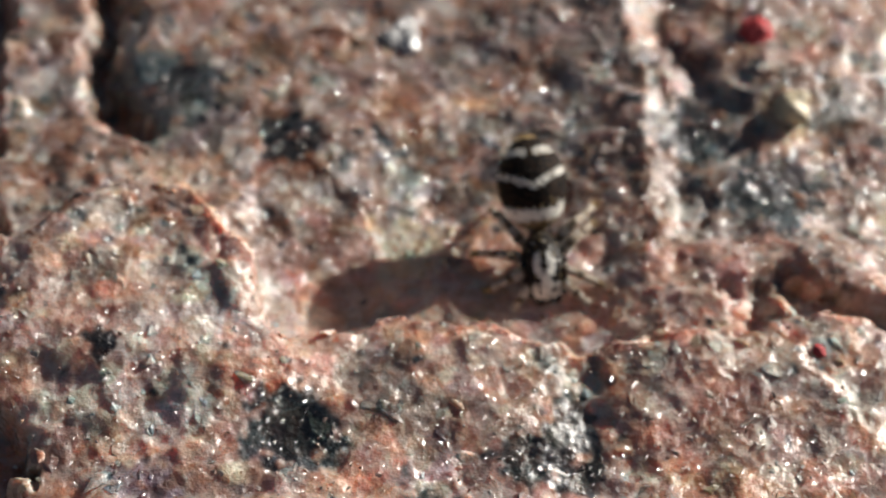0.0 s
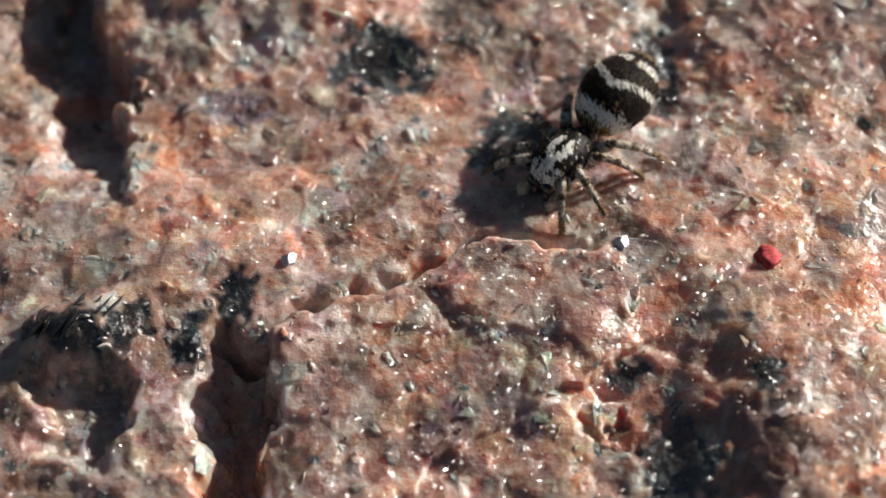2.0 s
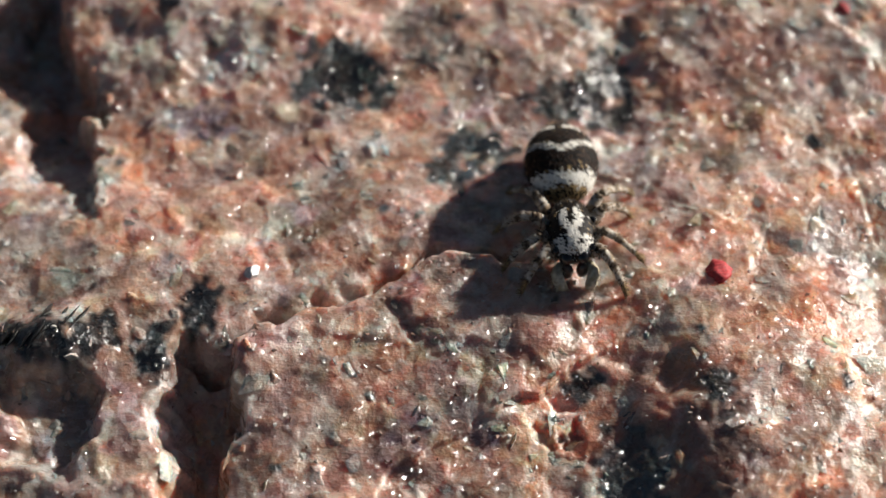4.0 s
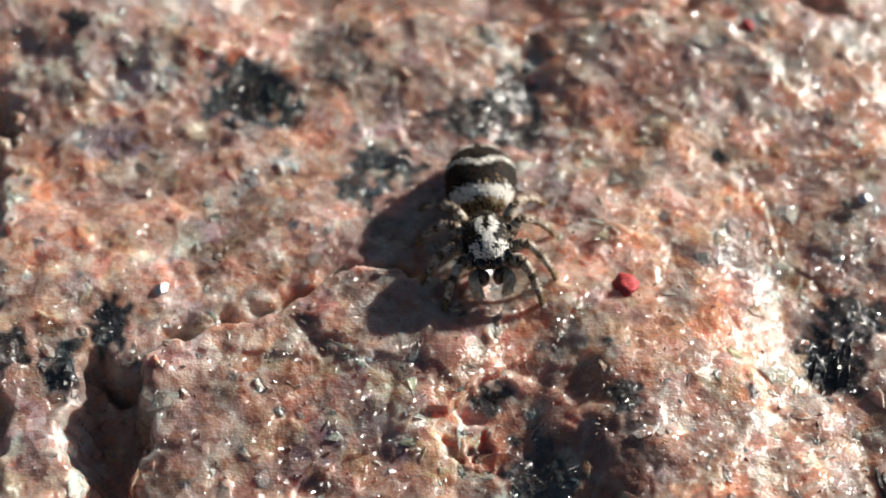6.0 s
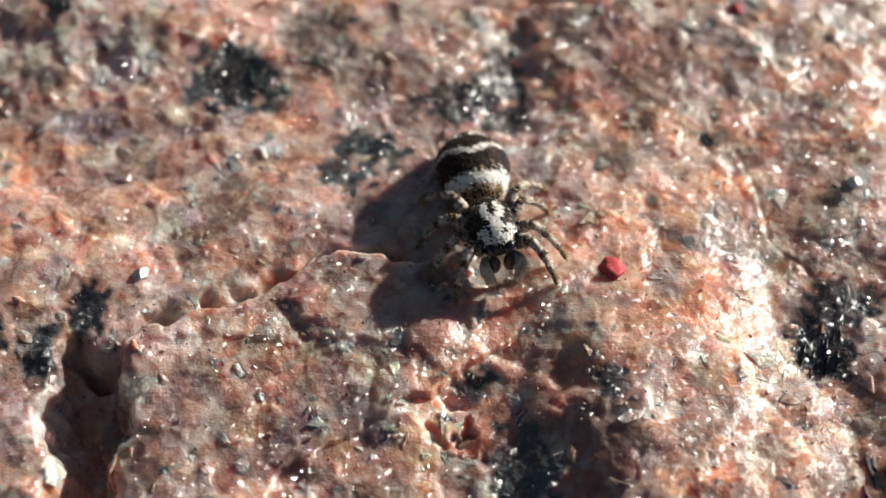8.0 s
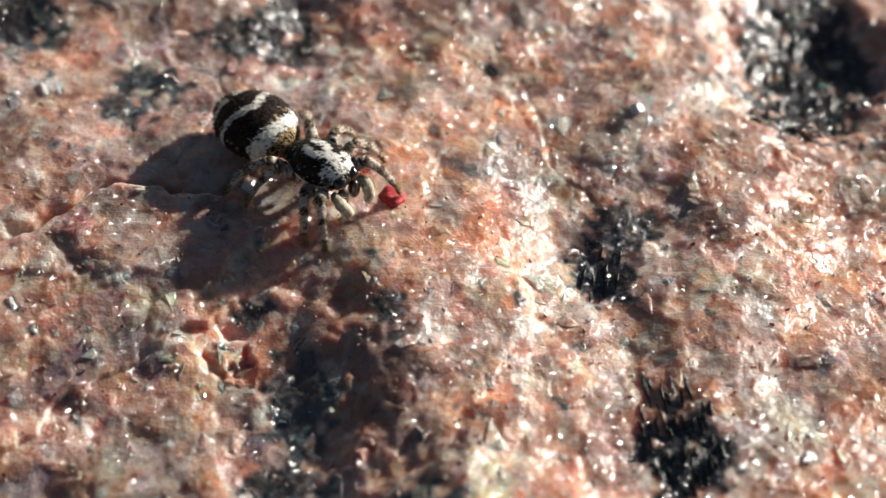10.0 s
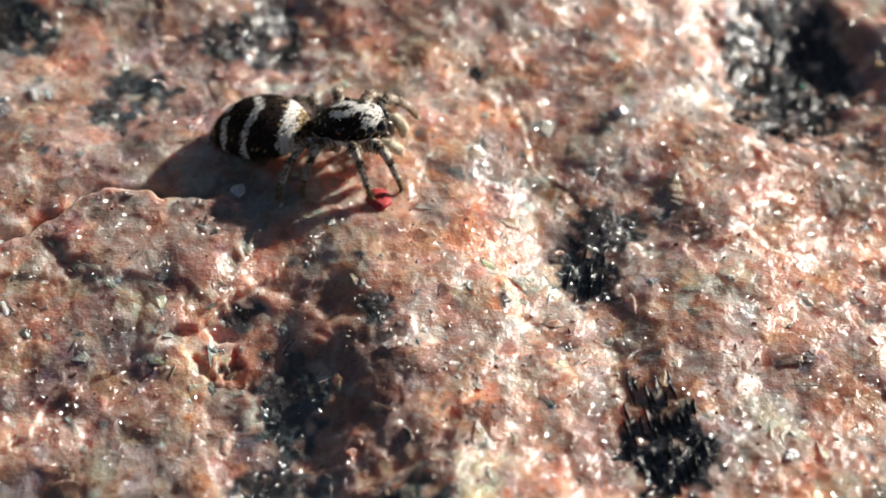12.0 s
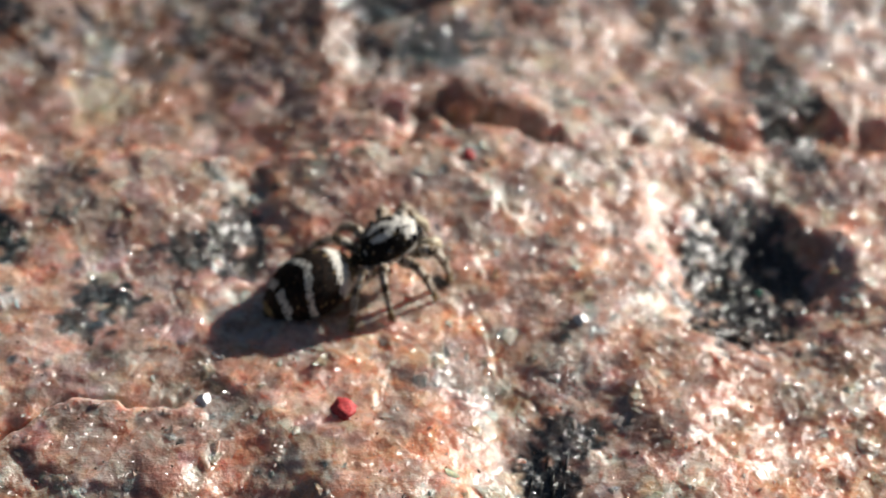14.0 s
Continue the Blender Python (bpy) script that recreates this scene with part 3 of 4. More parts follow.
def crystal_mesh(name, material, seed, flat=0.6, points=11):
    """A broken grain: the hull of a few corners, flattened."""
    r = random.Random(seed)
    bm = bmesh.new()
    for _ in range(points):
        v = Vector((r.gauss(0, 1), r.gauss(0, 1), r.gauss(0, 1))).normalized() * r.uniform(0.8, 1.0)
        bm.verts.new((v.x, v.y * r.uniform(0.6, 1.0), v.z * flat))
    hull = bmesh.ops.convex_hull(bm, input=bm.verts)
    bmesh.ops.delete(bm, geom=list({g for g in hull["geom_interior"] + hull["geom_unused"] if isinstance(g, bmesh.types.BMVert)}), context="VERTS")
    me = bpy.data.meshes.new(name)
    bm.to_mesh(me)
    bm.free()
    me.materials.append(material)
    return me


def lump_mesh(name, material, seed, flat, rough=1.0):
    """A rough rounded lump with an uneven, pitted skin."""
    bm = bmesh.new()
    bmesh.ops.create_icosphere(bm, subdivisions=3, radius=1.0)
    for v in bm.verts:
        n = noise.noise(v.co * 1.3 + Vector((seed, 0, 0))) * 0.55 + noise.noise(v.co * 3.4 + Vector((0, seed, 0))) * 0.3
        v.co = v.co * (1 + n * rough)
        v.co.z *= flat
    for f in bm.faces:
        f.smooth = seed % 2 == 1
    me = bpy.data.meshes.new(name)
    bm.to_mesh(me)
    bm.free()
    me.materials.append(material)
    return me


def slope(x, y, e=0.4):
    dx = (ground(x + e, y) - ground(x - e, y)) / (2 * e)
    dy = (ground(x, y + e) - ground(x, y - e)) / (2 * e)
    return Vector((-dx, -dy, 1)).normalized()


def set_crystal(name, me, x, y, size, sink, r, label="", upright=True):
    n = slope(x, y)
    turn = n.to_track_quat("Z", "Y") if upright else Euler((r.uniform(0, 6), r.uniform(0, 6), r.uniform(0, 6))).to_quaternion()
    ob = new(name, me)
    ob.parent = rock
    ob.location = (Vector((x, y, ground(x, y))) - n * sink * size) * MM
    ob.rotation_mode = "QUATERNION"
    ob.rotation_quaternion = turn @ Euler((r.uniform(-0.35, 0.35), r.uniform(-0.35, 0.35), r.uniform(0, 6.28))).to_quaternion()
    ob.scale = (size * MM * r.uniform(0.8, 1.25), size * MM * r.uniform(0.7, 1.1), size * MM)
    return tagged(ob, label)


# ---- grains that stand out of the rock ----
def scatter_crystals():
    r = random.Random(11)
    variety = {k: [crystal_mesh(f"{k}_crystal", CRYSTALS[k], 10 * i + j, 0.5, 12) for j in range(4)] for i, k in enumerate(MINERALS)}
    names = list(MINERALS)
    spots = np.array([(r.uniform(-15, 33), r.uniform(-12, 31)) for _ in range(290)])
    _, kinds = minerals(spots[:, 0], spots[:, 1], forms(spots[:, 0], spots[:, 1]))
    for (x, y), kind in zip(spots, kinds):
        k = names[int(kind)]
        size = r.uniform(0.12, 0.24) if k not in ("pink", "rose", "salmon") else r.uniform(0.2, 0.38)
        set_crystal(f"{k}_crystal", r.choice(variety[k]), x, y, size, 0.4, r)


def splinters(name, count, seed, sizes, flat, tilt, sink, material):
    """Many broken bits of crystal that lie on the rock, in one mesh with the rock's own colours, each a little off them."""
    r = np.random.default_rng(seed)
    x, y = r.uniform(-17, 34, count), r.uniform(-13, 31, count)
    tones, _ = minerals(x, y, forms(x, y))
    hulls = []
    for k in range(6):
        me = crystal_mesh("form", material, seed + k, flat, 10)
        hulls.append((np.array([tuple(v.co) for v in me.vertices]), [tuple(f.vertices) for f in me.polygons]))
        bpy.data.meshes.remove(me)
    verts, faces, colours, total = [], [], [], 0
    for i in range(count):
        form, sides = hulls[i % 6]
        size = sizes[0] + (sizes[1] - sizes[0]) * r.random() ** 2
        lie = slope(x[i], y[i]).to_track_quat("Z", "Y") @ Euler((r.uniform(-tilt, tilt), r.uniform(-tilt, tilt), r.uniform(0, 6.28))).to_quaternion()
        centre = np.array((x[i], y[i], ground(x[i], y[i]) - sink * size))
        verts.append((form * size * r.uniform(0.65, 1.35, 3)) @ np.array(lie.to_matrix()).T + centre)
        faces += [tuple(k + total for k in f) for f in sides]
        tone = np.clip(tones[i] * r.uniform(0.85, 1.3) * r.uniform(0.93, 1.07, 3), 0, 0.85)
        colours += [(*tone, 1.0)] * len(form)
        total += len(form)
    me = bpy.data.meshes.new(name)
    me.from_pydata((np.concatenate(verts) * MM).tolist(), [], faces)
    layer = me.color_attributes.new("mineral", "FLOAT_COLOR", "POINT")
    layer.data.foreach_set("color", np.array(colours, np.float32).ravel())
    me.materials.append(material)
    ob = tagged(new(name, me), kind="stuff")
    ob.parent = rock


def scatter_chips():
    splinters("crystal_plates", 1900, 400, (0.22, 0.7), 0.28, 0.22, 0.15, GRANITE)
    splinters("crystal_chips", 4200, 300, (0.035, 0.13), 0.5, 0.6, -0.15, CHIP)


GLINT_FACE = Vector((0.54, -0.1, 0.84))      # halfway between the low sun and the camera, so these faces glint into view


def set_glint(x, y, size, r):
    """A quartz crystal with broken sides and one flat top face, turned to mirror the sun into the camera."""
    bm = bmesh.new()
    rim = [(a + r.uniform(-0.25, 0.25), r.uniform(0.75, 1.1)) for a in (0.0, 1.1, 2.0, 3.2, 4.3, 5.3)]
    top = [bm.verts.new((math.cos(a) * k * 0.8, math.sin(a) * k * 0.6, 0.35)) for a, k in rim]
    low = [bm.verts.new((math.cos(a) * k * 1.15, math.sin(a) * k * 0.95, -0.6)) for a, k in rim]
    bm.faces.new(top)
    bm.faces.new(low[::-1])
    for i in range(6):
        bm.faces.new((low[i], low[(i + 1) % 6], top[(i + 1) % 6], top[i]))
    ob = part("quartz_crystal", bm, CLEAR_QUARTZ, rock, "glinting quartz crystal, its flat face aimed between sun and camera")
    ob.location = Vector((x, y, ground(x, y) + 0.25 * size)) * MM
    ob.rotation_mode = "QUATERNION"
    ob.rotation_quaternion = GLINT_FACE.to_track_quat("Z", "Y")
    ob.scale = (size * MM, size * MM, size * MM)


def place_marks():
    r = random.Random(5)
    speck = lump_mesh("red_speck", RED_SPECK, 95, 0.5, 0.7)
    for x, y, size in ((11.72, 0.85, 0.44), (17.3, 12.7, 0.26), (17.4, 28.6, 0.75), (17.0, 28.8, 0.5)):
        set_crystal("red_speck", speck, x, y, size, 0.1, r, "small bright red speck on the granite")
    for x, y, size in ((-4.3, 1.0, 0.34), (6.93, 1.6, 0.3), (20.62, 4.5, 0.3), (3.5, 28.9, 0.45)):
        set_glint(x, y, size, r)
    white = lump_mesh("white_grain", BRIGHT_QUARTZ, 92, 0.6)
    for x, y, size in ((3.2, 29.4, 0.62), (-1.37, 6.51, 0.2), (24.18, -10.01, 0.25)):
        set_crystal("white_grain", white, x, y, size, 0.1, r, "glinting white quartz grain")
    green = crystal_mesh("green_speck", GREEN_SPECK, 93, 0.6, 14)
    for x, y, size in ((28.11, 7.37, 0.14),):
        set_crystal("green_speck", green, x, y, size, 0.0, r, "tiny glinting green speck")
    stone = lump_mesh("cream_grain", CRYSTALS["cream"], 93, 0.9)
    for x, y, size in ((18.3, 24.7, 0.75),):
        set_crystal("cream_grain", stone, x, y, size, -0.1, r, "cream feldspar lump standing proud of the rock")
    # layered dark mica that stands on edge
    for cx, cy, rx, ry, rows, lean in ((20.2, -9.3, 1.25, 2.1, 11, -0.1), (18.7, -2.6, 0.7, 1.0, 5, 0.25), (27.4, 6.2, 2.2, 2.8, 9, 0.2), (-11.0, -2.0, 1.3, 0.7, 7, 0.5)):
        for i in range(rows):
            across = (2 * (i + 0.5) / rows - 1)
            reach = ry * math.sqrt(max(0.1, 1 - across * across))
            y = cy - reach
            while y < cy + reach:
                long = r.uniform(0.4, 1.0)
                x = cx + across * rx + r.uniform(-0.08, 0.08) + lean * (y - cy)
                ob = set_crystal("mica_flake", FLAKES[r.randrange(3)], x, y + long, 1.0, 0.05, r)
                ob.rotation_quaternion = Euler((r.uniform(-0.25, 0.25), r.uniform(-0.1, 0.35), -lean + r.uniform(-0.08, 0.08))).to_quaternion()
                ob.scale = (r.uniform(0.055, 0.1) * MM, long * 1.15 * MM, r.uniform(0.16, 0.34) * MM)
                y += 1.9 * long


FLAKES = [crystal_mesh("mica_flake", CRYSTALS["black"], 70 + j, 0.9, 12) for j in range(3)]

# ---- the jumping spider; x ahead, z up, millimetres ----
BLACK_HAIR, BROWN_HAIR, WHITE_HAIR, TAN_HAIR = (0.010, 0.007, 0.006), (0.045, 0.024, 0.014), (0.9, 0.87, 0.8), (0.42, 0.29, 0.14)
ABDOMEN_MID, ABDOMEN_HALF = Vector((-1.8, 0.0, 1.25)), Vector((1.8, 1.28, 1.05))
HEAD_MID, HEAD_HALF = Vector((1.38, 0.0, 1.28)), Vector((1.42, 0.95, 0.85))


def abdomen_colour(p, r):
    """Zebra bands: white at the front, two bent bands, two spots behind, a tan tip."""
    s = (ABDOMEN_MID.x + ABDOMEN_HALF.x - p.x) / (2 * ABDOMEN_HALF.x)      # 0 at the waist, 1 at the tip
    w = abs(p.y) / ABDOMEN_HALF.y
    top = (p.z - ABDOMEN_MID.z) / ABDOMEN_HALF.z
    j = r.gauss(0, 0.006)
    if top < -0.35:
        return TAN_HAIR if r.random() < 0.25 else BROWN_HAIR
    if s > 0.955 + j:
        return TAN_HAIR
    bands = 0.125 + 0.09 * w * w, 0.42 + 0.18 * w, 0.79 + 0.04 * w
    if s < 0.075 + 0.06 * w * w and r.random() < 0.5:                                  # tawny fringe at the waist
        return TAN_HAIR
    if abs(s - bands[0] + 3.0 * j) < 0.056:
        return WHITE_HAIR if r.random() < 0.92 else (0.5, 0.43, 0.33)
    if abs(s - bands[1] + j) < 0.046 - 0.012 * w or (abs(s - bands[2] + j) < 0.045 and 0.1 < w < 0.7):
        return WHITE_HAIR if r.random() < 0.6 else ((0.5, 0.46, 0.4) if r.random() < 0.75 else BROWN_HAIR)
    if s < 0.04:
        return BLACK_HAIR
    return BROWN_HAIR if r.random() < 0.3 else (BLACK_HAIR if r.random() < 0.97 else TAN_HAIR)


def head_colour(p, r):
    """Black with white scales: a pale face, two blotches round the middle, and a white rim."""
    s = (p.x - HEAD_MID.x) / HEAD_HALF.x
    w = p.y / HEAD_HALF.y
    top = (p.z - HEAD_MID.z) / HEAD_HALF.z
    j = r.gauss(0, 0.018)
    white = 0.02
    if -0.26 < top + 0.3 * j < 0.0 and -0.9 < s < 0.7:                           # rim
        white = 0.98
    if 0.5 < s + 1.5 * j < 0.9 and top > 0.1 and abs(w) < 0.72:                        # brow
        white = 0.8 - 0.5 * (abs(abs(w) - 0.3) < 0.07) * (s < 0.75)
    ring = math.hypot(s - 0.02, 0.9 * w)                                                # pale arms about a dark spot in the middle
    if top > 0.2 and 0.17 < ring + j < 0.4 and not (s < 0.0 and abs(w) < 0.12):
        white = 0.85
    if top > 0.2 and 0.3 < s < 0.55 and abs(w) < 0.16:
        white = 0.85
    if r.random() < white:
        return WHITE_HAIR
    return BLACK_HAIR if r.random() < 0.95 else TAN_HAIR


def leg_colour(s, r):
    """Banded, grizzled legs; s from hip to claw."""
    band = math.sin(s * 26.0 + 0.8)
    u = r.random()
    if s > 0.85:
        return (0.16, 0.1, 0.06) if u < 0.5 else TAN_HAIR
    if band > -0.4:
        return (0.66, 0.6, 0.52) if u < 0.6 else ((0.4, 0.29, 0.19) if u < 0.88 else BROWN_HAIR)
    return BLACK_HAIR if u < 0.2 else ((0.1, 0.065, 0.042) if u < 0.65 else (0.36, 0.28, 0.2))


def paint(me, colours):
    layer = me.color_attributes.new("pigment", "FLOAT_COLOR", "POINT")
    layer.data.foreach_set("color", np.array([(*c, 1.0) for c in colours], np.float32).ravel())


def body_mesh(name, mid, half, profile, colour, seed, across=64, around=72):
    """A rounded body along x; profile shapes the cross sections along it."""
    r = random.Random(seed)
    bm = bmesh.new()
    bmesh.ops.create_uvsphere(bm, u_segments=around, v_segments=across, radius=1.0, matrix=pose(0, 0, 0, 0, 90, 0))
    for v in bm.verts:
        k, lift, low = profile(v.co.x)
        v.co = Vector((v.co.x * half.x, v.co.y * half.y * k, v.co.z * half.z * k * (low if v.co.z < 0 else 1.0) + lift)) + mid
    colours = [colour(v.co, r) for v in bm.verts]
    for v in bm.verts:
        v.co *= MM
    for f in bm.faces:
        f.smooth = True
    me = bpy.data.meshes.new(name)
    bm.to_mesh(me)
    bm.free()
    paint(me, colours)
    me.materials.append(SKIN)
    return me


def hair_mesh(name, roots, lengths, colours, width=0.02):
    """Short tapered bristles, each a thin three-sided spike: roots are place, way."""
    verts, faces, paints = [], [], []
    for (p, way), length, c in zip(roots, lengths, colours):
        a = way.orthogonal().normalized()
        b = way.cross(a)
        k = len(verts)
        for i in range(3):
            t = i * 2.0944
            verts.append((p + (a * math.cos(t) + b * math.sin(t)) * width * 0.5) * MM)
        verts.append((p + way * length) * MM)
        faces += [(k, k + 1, k + 3), (k + 1, k + 2, k + 3), (k + 2, k, k + 3)]
        paints += [c] * 4
    me = bpy.data.meshes.new(name)
    me.from_pydata(verts, [], faces)
    paint(me, paints)
    me.materials.append(HAIR)
    return me


def body_hair(me, colour, count, seed, back, length):
    """Hair rooted on a body's own surface, laid back along it."""
    r = random.Random(seed)
    roots, lengths, colours = [], [], []
    areas = np.array([f.area for f in me.polygons])
    chosen = np.random.default_rng(seed).choice(len(areas), count, p=areas / areas.sum())
    for i in chosen:
        f = me.polygons[int(i)]
        p = f.center / MM + Vector((r.gauss(0, 0.02), r.gauss(0, 0.02), r.gauss(0, 0.02)))
        n = f.normal.copy()
        way = (n * r.uniform(0.15, 0.4) + back * r.uniform(0.5, 1.0) + Vector((r.gauss(0, 0.2), r.gauss(0, 0.2), r.gauss(0, 0.2)))).normalized()
        roots.append((p, way))
        lengths.append(length * r.uniform(0.5, 1.3))
        colours.append(colour(p, r))
    return hair_mesh("hair", roots, lengths, colours)


def limb(points, radii, span, seed, sides=12, steps=8):
    """A jointed tube through points with bulging radii, and its grizzled colours. span: from where to where on the whole limb."""
    r = random.Random(seed)
    verts, faces, colours = [], [], []
    rings = []
    n = len(points) - 1
    for k in range(n):
        for i in range(steps + (k == n - 1)):
            s = i / steps
            rings.append((points[k].lerp(points[k + 1], s), radii[k] * (1 - s) + radii[k + 1] * s + 0.02 * math.sin(s * math.pi), (k + s) / n))
    for q, (p, rad, s) in enumerate(rings):
        ahead = (rings[min(q + 1, len(rings) - 1)][0] - rings[max(q - 1, 0)][0]).normalized()
        a = Vector((0, 1, 0))
        b = ahead.cross(a).normalized()
        for i in range(sides):
            t = 2 * math.pi * i / sides
            verts.append((p + (a * math.cos(t) + b * math.sin(t)) * rad * r.uniform(0.93, 1.07)) * MM)
            colours.append(leg_colour(span[0] + (span[1] - span[0]) * s, r))
    for q in range(len(rings) - 1):
        for i in range(sides):
            j = (i + 1) % sides
            faces.append((q * sides + i, q * sides + j, (q + 1) * sides + j, (q + 1) * sides + i))
    faces.append(tuple(range(sides))[::-1])
    faces.append(tuple(range((len(rings) - 1) * sides, len(rings) * sides)))
    hairs = []
    for _ in range(170):
        p, rad, s = rings[r.randrange(len(rings))]
        t = r.uniform(0, 2 * math.pi)
        out = Vector((0.35, math.cos(t), math.sin(t))).normalized()
        hairs.append((p + out * rad * 0.9, (out + Vector((0.7, 0, -0.2))).normalized(), leg_colour(span[0] + (span[1] - span[0]) * s, r)))
    for p, way, c in hairs:
        a = way.orthogonal().normalized()
        b, k = way.cross(a), len(verts)
        verts += [(p + a * 0.012) * MM, (p - a * 0.006 + b * 0.01) * MM, (p - a * 0.006 - b * 0.01) * MM, (p + way * r.uniform(0.1, 0.22)) * MM]
        faces += [(k, k + 1, k + 3), (k + 1, k + 2, k + 3), (k + 2, k, k + 3)]
        colours += [c] * 4
    me = bpy.data.meshes.new("limb")
    me.from_pydata(verts, [], faces)
    for f in me.polygons:
        f.use_smooth = True
    paint(me, colours)
    me.materials.append(SKIN)
    return me


# hips, and where the claws stand at rest: x, y of the hip; x, y of the claw
LEGS = [(2.0, 0.55, 3.35, 1.75), (1.55, 0.62, 2.25, 2.3), (1.0, 0.62, 0.2, 2.35), (0.55, 0.55, -1.2, 2.15)]
HIP_Z = 0.72


def build_leg(spider, hip, reach, thick, seed):
    """Thigh, shin and foot of one leg, reaching along its own x to a claw at hip height less HIP_Z."""
    knee = Vector((0.36 * reach, 0, 0.75))
    heel = Vector((0.76 * reach, 0, 0.12))
    claw = Vector((reach, 0, -HIP_Z))
    ob = new("leg", limb([Vector((0, 0, 0)), knee * 0.55 + Vector((0, 0, 0.1)), knee], [0.17 * thick, 0.25 * thick, 0.18 * thick], (0.0, 0.4), seed))
    ob.parent = spider
    shin = new("shin", limb([knee, knee.lerp(heel, 0.5) + Vector((0.05, 0, 0.06)), heel], [0.155 * thick, 0.155 * thick, 0.11 * thick], (0.4, 0.75), seed + 1))
    foot = new("foot", limb([heel, heel.lerp(claw, 0.6) + Vector((0.04, 0, 0.03)), claw], [0.12 * thick, 0.09 * thick, 0.045], (0.75, 1.0), seed + 2))
    shin.parent = foot.parent = ob
    return ob


def build_spider():
    spider = tagged(new("jumping_spider"), "zebra-striped black and white jumping spider walking over granite", "spider")
    round_end = lambda u: (1.0 - 0.26 * max(0.0, -u) ** 2 + 0.03 * u, -0.10 * max(0, -u), 0.85)
    me = body_mesh("abdomen", ABDOMEN_MID, ABDOMEN_HALF, round_end, abdomen_colour, 1)
    abdomen = new("abdomen", me)
    abdomen.parent = spider
    tagged(abdomen, "striped rounded abdomen")
    fuzz = tagged(new("hair", body_hair(me, abdomen_colour, 6500, 3, Vector((-1, 0, 0)), 0.11)), kind="stuff")
    fuzz.parent = abdomen
    bm = bmesh.new()
    for side in (-1, 1):
        bmesh.ops.create_cone(bm, segments=10, radius1=0.15 * MM, radius2=0.09 * MM, depth=0.28 * MM, matrix=pose(-3.6 * MM, side * 0.1 * MM, 1.0 * MM, 0, -75, 0))
    part("spinnerets", bm, JAW, abdomen)
    boxy = lambda u: (0.92 + 0.1 * u - 0.12 * max(0, -u - 0.3), 0.04 * u, 0.75)
    me = body_mesh("carapace", HEAD_MID, HEAD_HALF, lambda u: ((1 - u ** 6) ** 0.16 * boxy(u)[0] if abs(u) < 1 else 0.6, boxy(u)[1], 0.75), head_colour, 2)
    me.materials[0] = SHELL
    head = new("carapace", me)
    head.parent = spider
    tagged(head, "black carapace with white scale patches")
    fuzz = tagged(new("hair", body_hair(me, head_colour, 1700, 4, Vector((-0.6, 0, 0.2)), 0.085)), kind="stuff")
    fuzz.parent = head
    bm = bmesh.new()
    bmesh.ops.create_uvsphere(bm, u_segments=16, v_segments=10, radius=0.36 * MM, matrix=pose(-0.02 * MM, 0, 0.95 * MM))
    part("waist", bm, JAW, spider)
    # eyes: two large ones in front, smaller ones beside and behind
    for x, y, z, rad in ((2.58, 0.27, 1.33, 0.27), (2.38, 0.62, 1.5, 0.16), (1.9, 0.76, 1.66, 0.06), (1.3, 0.77, 1.68, 0.13)):
        for side in (-1, 1):
            bm = bmesh.new()
            bmesh.ops.create_uvsphere(bm, u_segments=20, v_segments=12, radius=rad * MM, matrix=pose(x * MM, side * y * MM, z * MM))
            for f in bm.faces:
                f.smooth = True
            part("eye", bm, EYE, head)
    for side in (-1, 1):
        bm = bmesh.new()
        bmesh.ops.create_uvsphere(bm, u_segments=14, v_segments=10, radius=MM, matrix=pose(2.65 * MM, side * 0.26 * MM, 0.68 * MM, 0, 12, 0) @ Matrix.Diagonal((0.22, 0.22, 0.42, 1)))
        for f in bm.faces:
            f.smooth = True
        part("fang_base", bm, JAW, spider)
        palp = new("palp", pale_limb([Vector((2.45, side * 0.5, 0.8)), Vector((2.85, side * 0.64, 0.85)), Vector((3.08, side * 0.54, 0.5)), Vector((3.05, side * 0.42, 0.22))], [0.15, 0.19, 0.2, 0.11], 40 + side))
        palp.parent = spider
        tagged(palp, "pale hairy feeler beside the jaws")
    legs = []
    for k, (hx, hy, fx, fy) in enumerate(LEGS):
        for side in (-1, 1):
            reach = math.hypot(fx - hx, fy - hy)
            ob = build_leg(spider, (hx, hy * side), reach, 0.95 if k == 0 else 0.82, 100 * k + 10 * side)
            legs.append((ob, hx, hy * side, math.atan2((fy - hy) * side, fx - hx), reach, k, side))
    return spider, legs


def pale_limb(points, radii, seed):
    me = limb(points, radii, (0.0, 0.1), seed, steps=6)
    r = random.Random(seed)
    layer = me.color_attributes["pigment"]
    layer.data.foreach_set("color", np.array([(*((0.74, 0.68, 0.54) if r.random() < 0.5 else (0.5, 0.41, 0.27)), 1.0) for _ in me.vertices], np.float32).ravel())
    return me


spider, legs = build_spider()

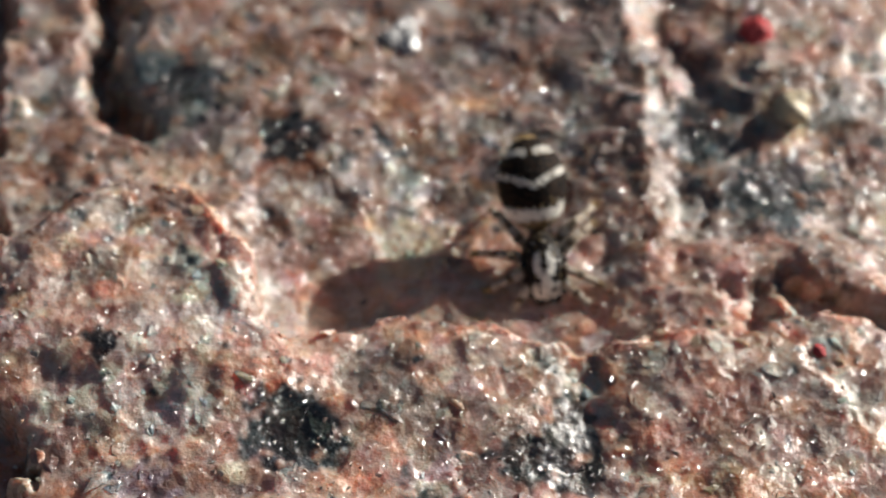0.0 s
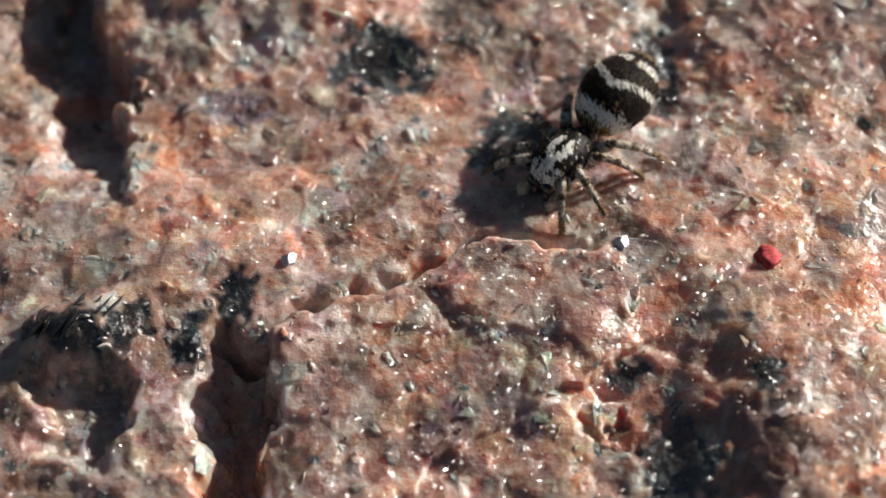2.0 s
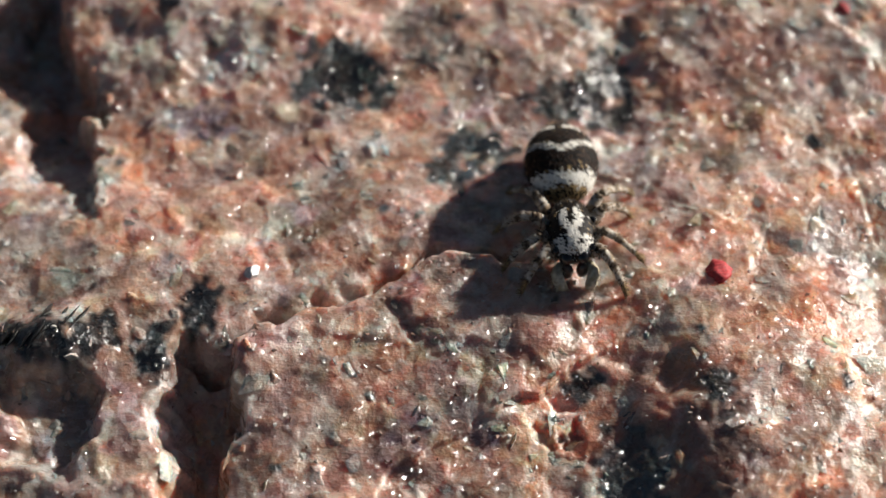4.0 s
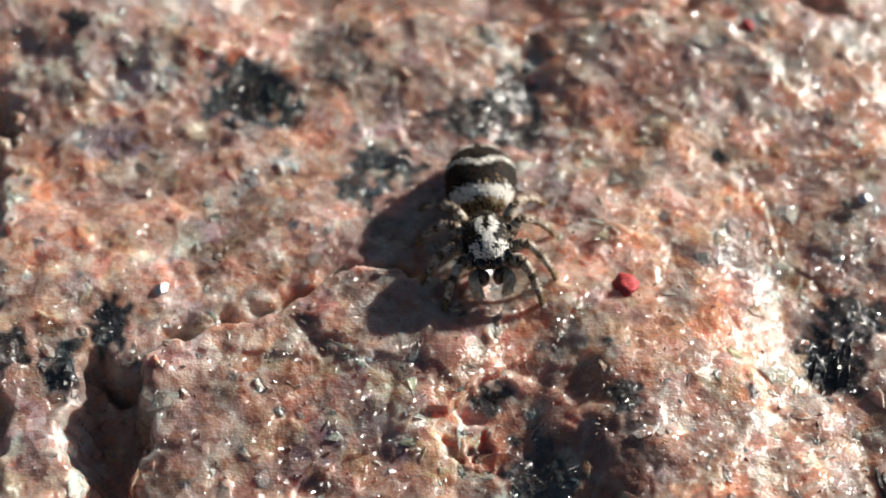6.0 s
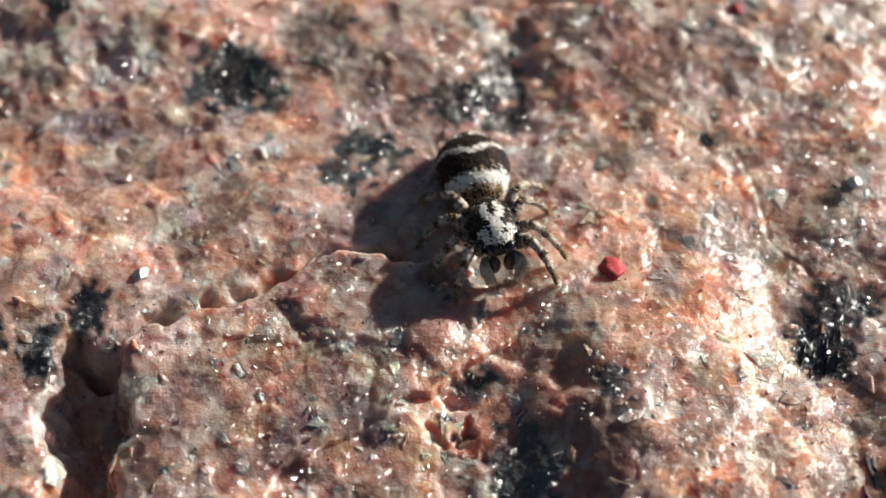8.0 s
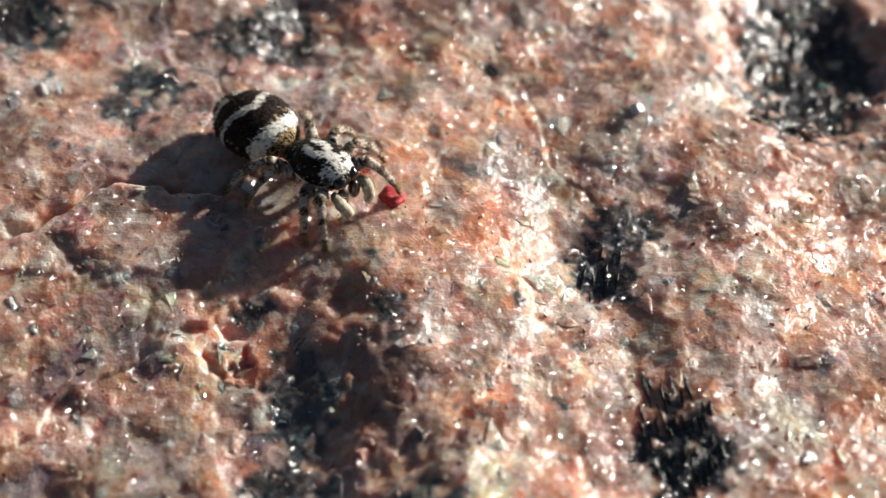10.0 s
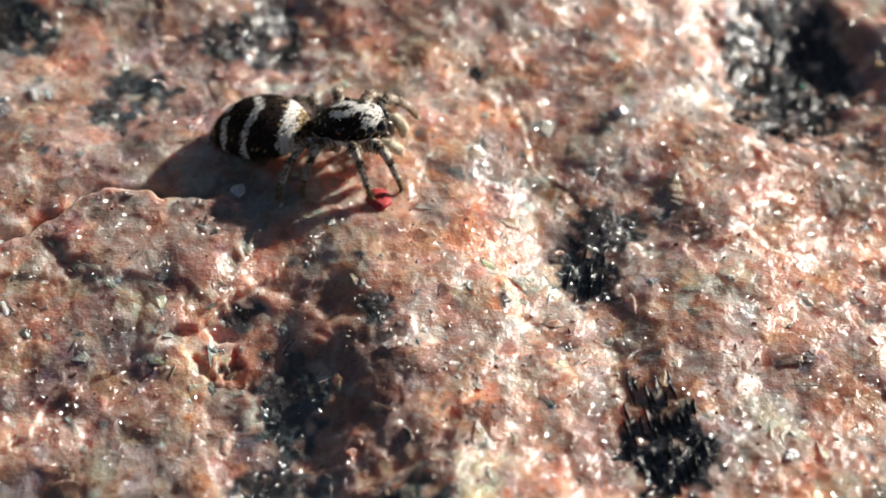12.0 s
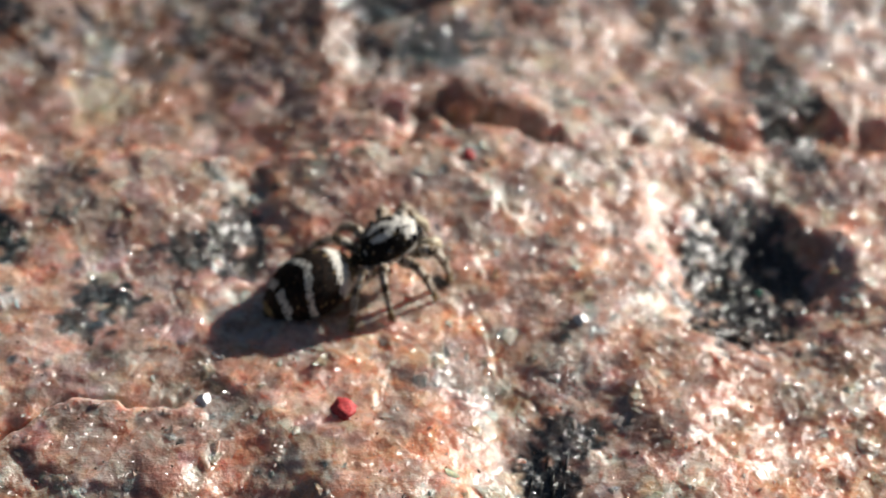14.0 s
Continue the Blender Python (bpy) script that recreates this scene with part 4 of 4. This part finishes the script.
# ---- motion ----
# seconds, millimetres of the point under the waist, degrees: turn, nose up, lean
SPIDER = [
    (0.0, 7.82, 19.35, -1.45, -81.4, -28.0, 9.7),
    (0.5, 8.12, 14.48, 0.36, -73.6, -24.0, 0.3),
    (1.0, 7.90, 10.31, -0.07, -100.5, -28.0, -3.4),
    (1.5, 6.19, 6.35, -0.06, -130.0, -19.0, -0.2),
    (2.0, 5.95, 5.94, -0.20, -129.2, -12.0, 0.3),
    (2.5, 5.90, 4.64, -0.10, -109.7, -12.0, 1.9),
    (3.0, 5.57, 3.79, -0.12, -106.7, -9.0, 1.5),
    (3.5, 5.74, 3.24, -0.16, -91.4, -9.0, 2.1),
    (4.0, 6.56, 3.13, -0.08, -86.0, 2.8, 3.1),
    (4.2, 6.58, 3.19, -0.06, -86.7, 3.8, 3.6),
    (6.3, 6.99, 3.09, -0.09, -88.8, 12.0, 6.0),
    (6.5, 6.99, 3.00, -0.08, -91.0, 14.0, 5.9),
    (7.0, 6.92, 2.97, -0.08, -91.0, 13.0, 6.0),
    (7.2, 7.00, 2.96, -0.09, -90.9, 13.0, 6.0),
    (9.3, 7.93, 2.95, 0.04, -51.2, 4.2, 1.6),
    (9.5, 7.91, 2.75, 0.08, -49.3, 6.7, 1.5),
    (10.0, 8.46, 2.05, 0.20, -46.8, 9.8, 1.2),
    (10.5, 8.77, 2.44, 0.24, -39.9, 9.8, 0.6),
    (11.0, 8.83, 2.52, 0.25, -36.5, 11.1, 0.2),
    (11.5, 9.66, 3.08, 0.27, -10.0, 14.1, -3.3),
    (12.0, 9.72, 3.25, 0.11, -12.7, 15.5, -3.4),
    (12.5, 10.81, 3.93, 0.31, 6.3, 6.1, -5.8),
    (13.0, 11.66, 5.54, 0.22, 15.3, 11.2, -6.0),
    (13.5, 12.58, 6.79, 0.04, 26.0, 18.4, -2.9),
    (14.0, 12.68, 6.86, 0.18, 21.9, 17.5, -2.3),
]


def spider_pose(x, y, z, turn, nose, lean):
    return pose(x * MM, y * MM, z * MM, 0, 0, turn) @ pose(0, 0, 0, 0, -nose, 0) @ pose(0, 0, 0, lean, 0, 0)


def spider_at(t):
    times = [row[0] for row in SPIDER]
    return spider_pose(*[float(np.interp(t, times, [row[k] for row in SPIDER])) for k in range(1, 7)])


def motions():
    walk(spider, [(row[0], spider_pose(*row[1:])) for row in SPIDER])
    times = [row[0] for row in SPIDER]
    travel = np.concatenate([[0], np.cumsum([math.dist(a[1:3], b[1:3]) + 0.03 * abs(a[4] - b[4]) for a, b in zip(SPIDER, SPIDER[1:])])])
    moments = [round(0.1 * k, 1) for k in range(141)]
    for ob, hx, hy, yaw, reach, k, side in legs:
        rows = []
        for t in moments:
            m = spider_at(t)
            gone = float(np.interp(t, times, travel))
            speed = (float(np.interp(t + 0.15, times, travel)) - float(np.interp(t - 0.15, times, travel))) / 0.3
            phase = gone / 1.6 * 2 * math.pi + math.pi * ((k + (side > 0)) % 2) + 0.6 * k
            active = min(1.0, speed / 1.5)
            swing = -side * radians(11) * math.sin(phase) * active
            lift = max(0.0, math.cos(phase)) * 0.3 * active
            # the hip turns until the claw meets the rock
            pitch = 0.0
            for _ in range(5):
                q = pose(hx * MM, hy * MM, HIP_Z * MM) @ Euler((0, pitch, yaw + swing)).to_matrix().to_4x4()
                claw = m @ q @ Vector((reach * MM, 0, -HIP_Z * MM))
                gap = claw.z / MM - ground(claw.x / MM, claw.y / MM) - lift
                pitch = max(-0.6, min(0.6, pitch + 0.8 * gap / reach))
            rows.append((t, pose(hx * MM, hy * MM, HIP_Z * MM) @ Euler((0, pitch, yaw + swing)).to_matrix().to_4x4()))
        walk(ob, rows)


scatter_crystals()
scatter_chips()
place_marks()
motions()
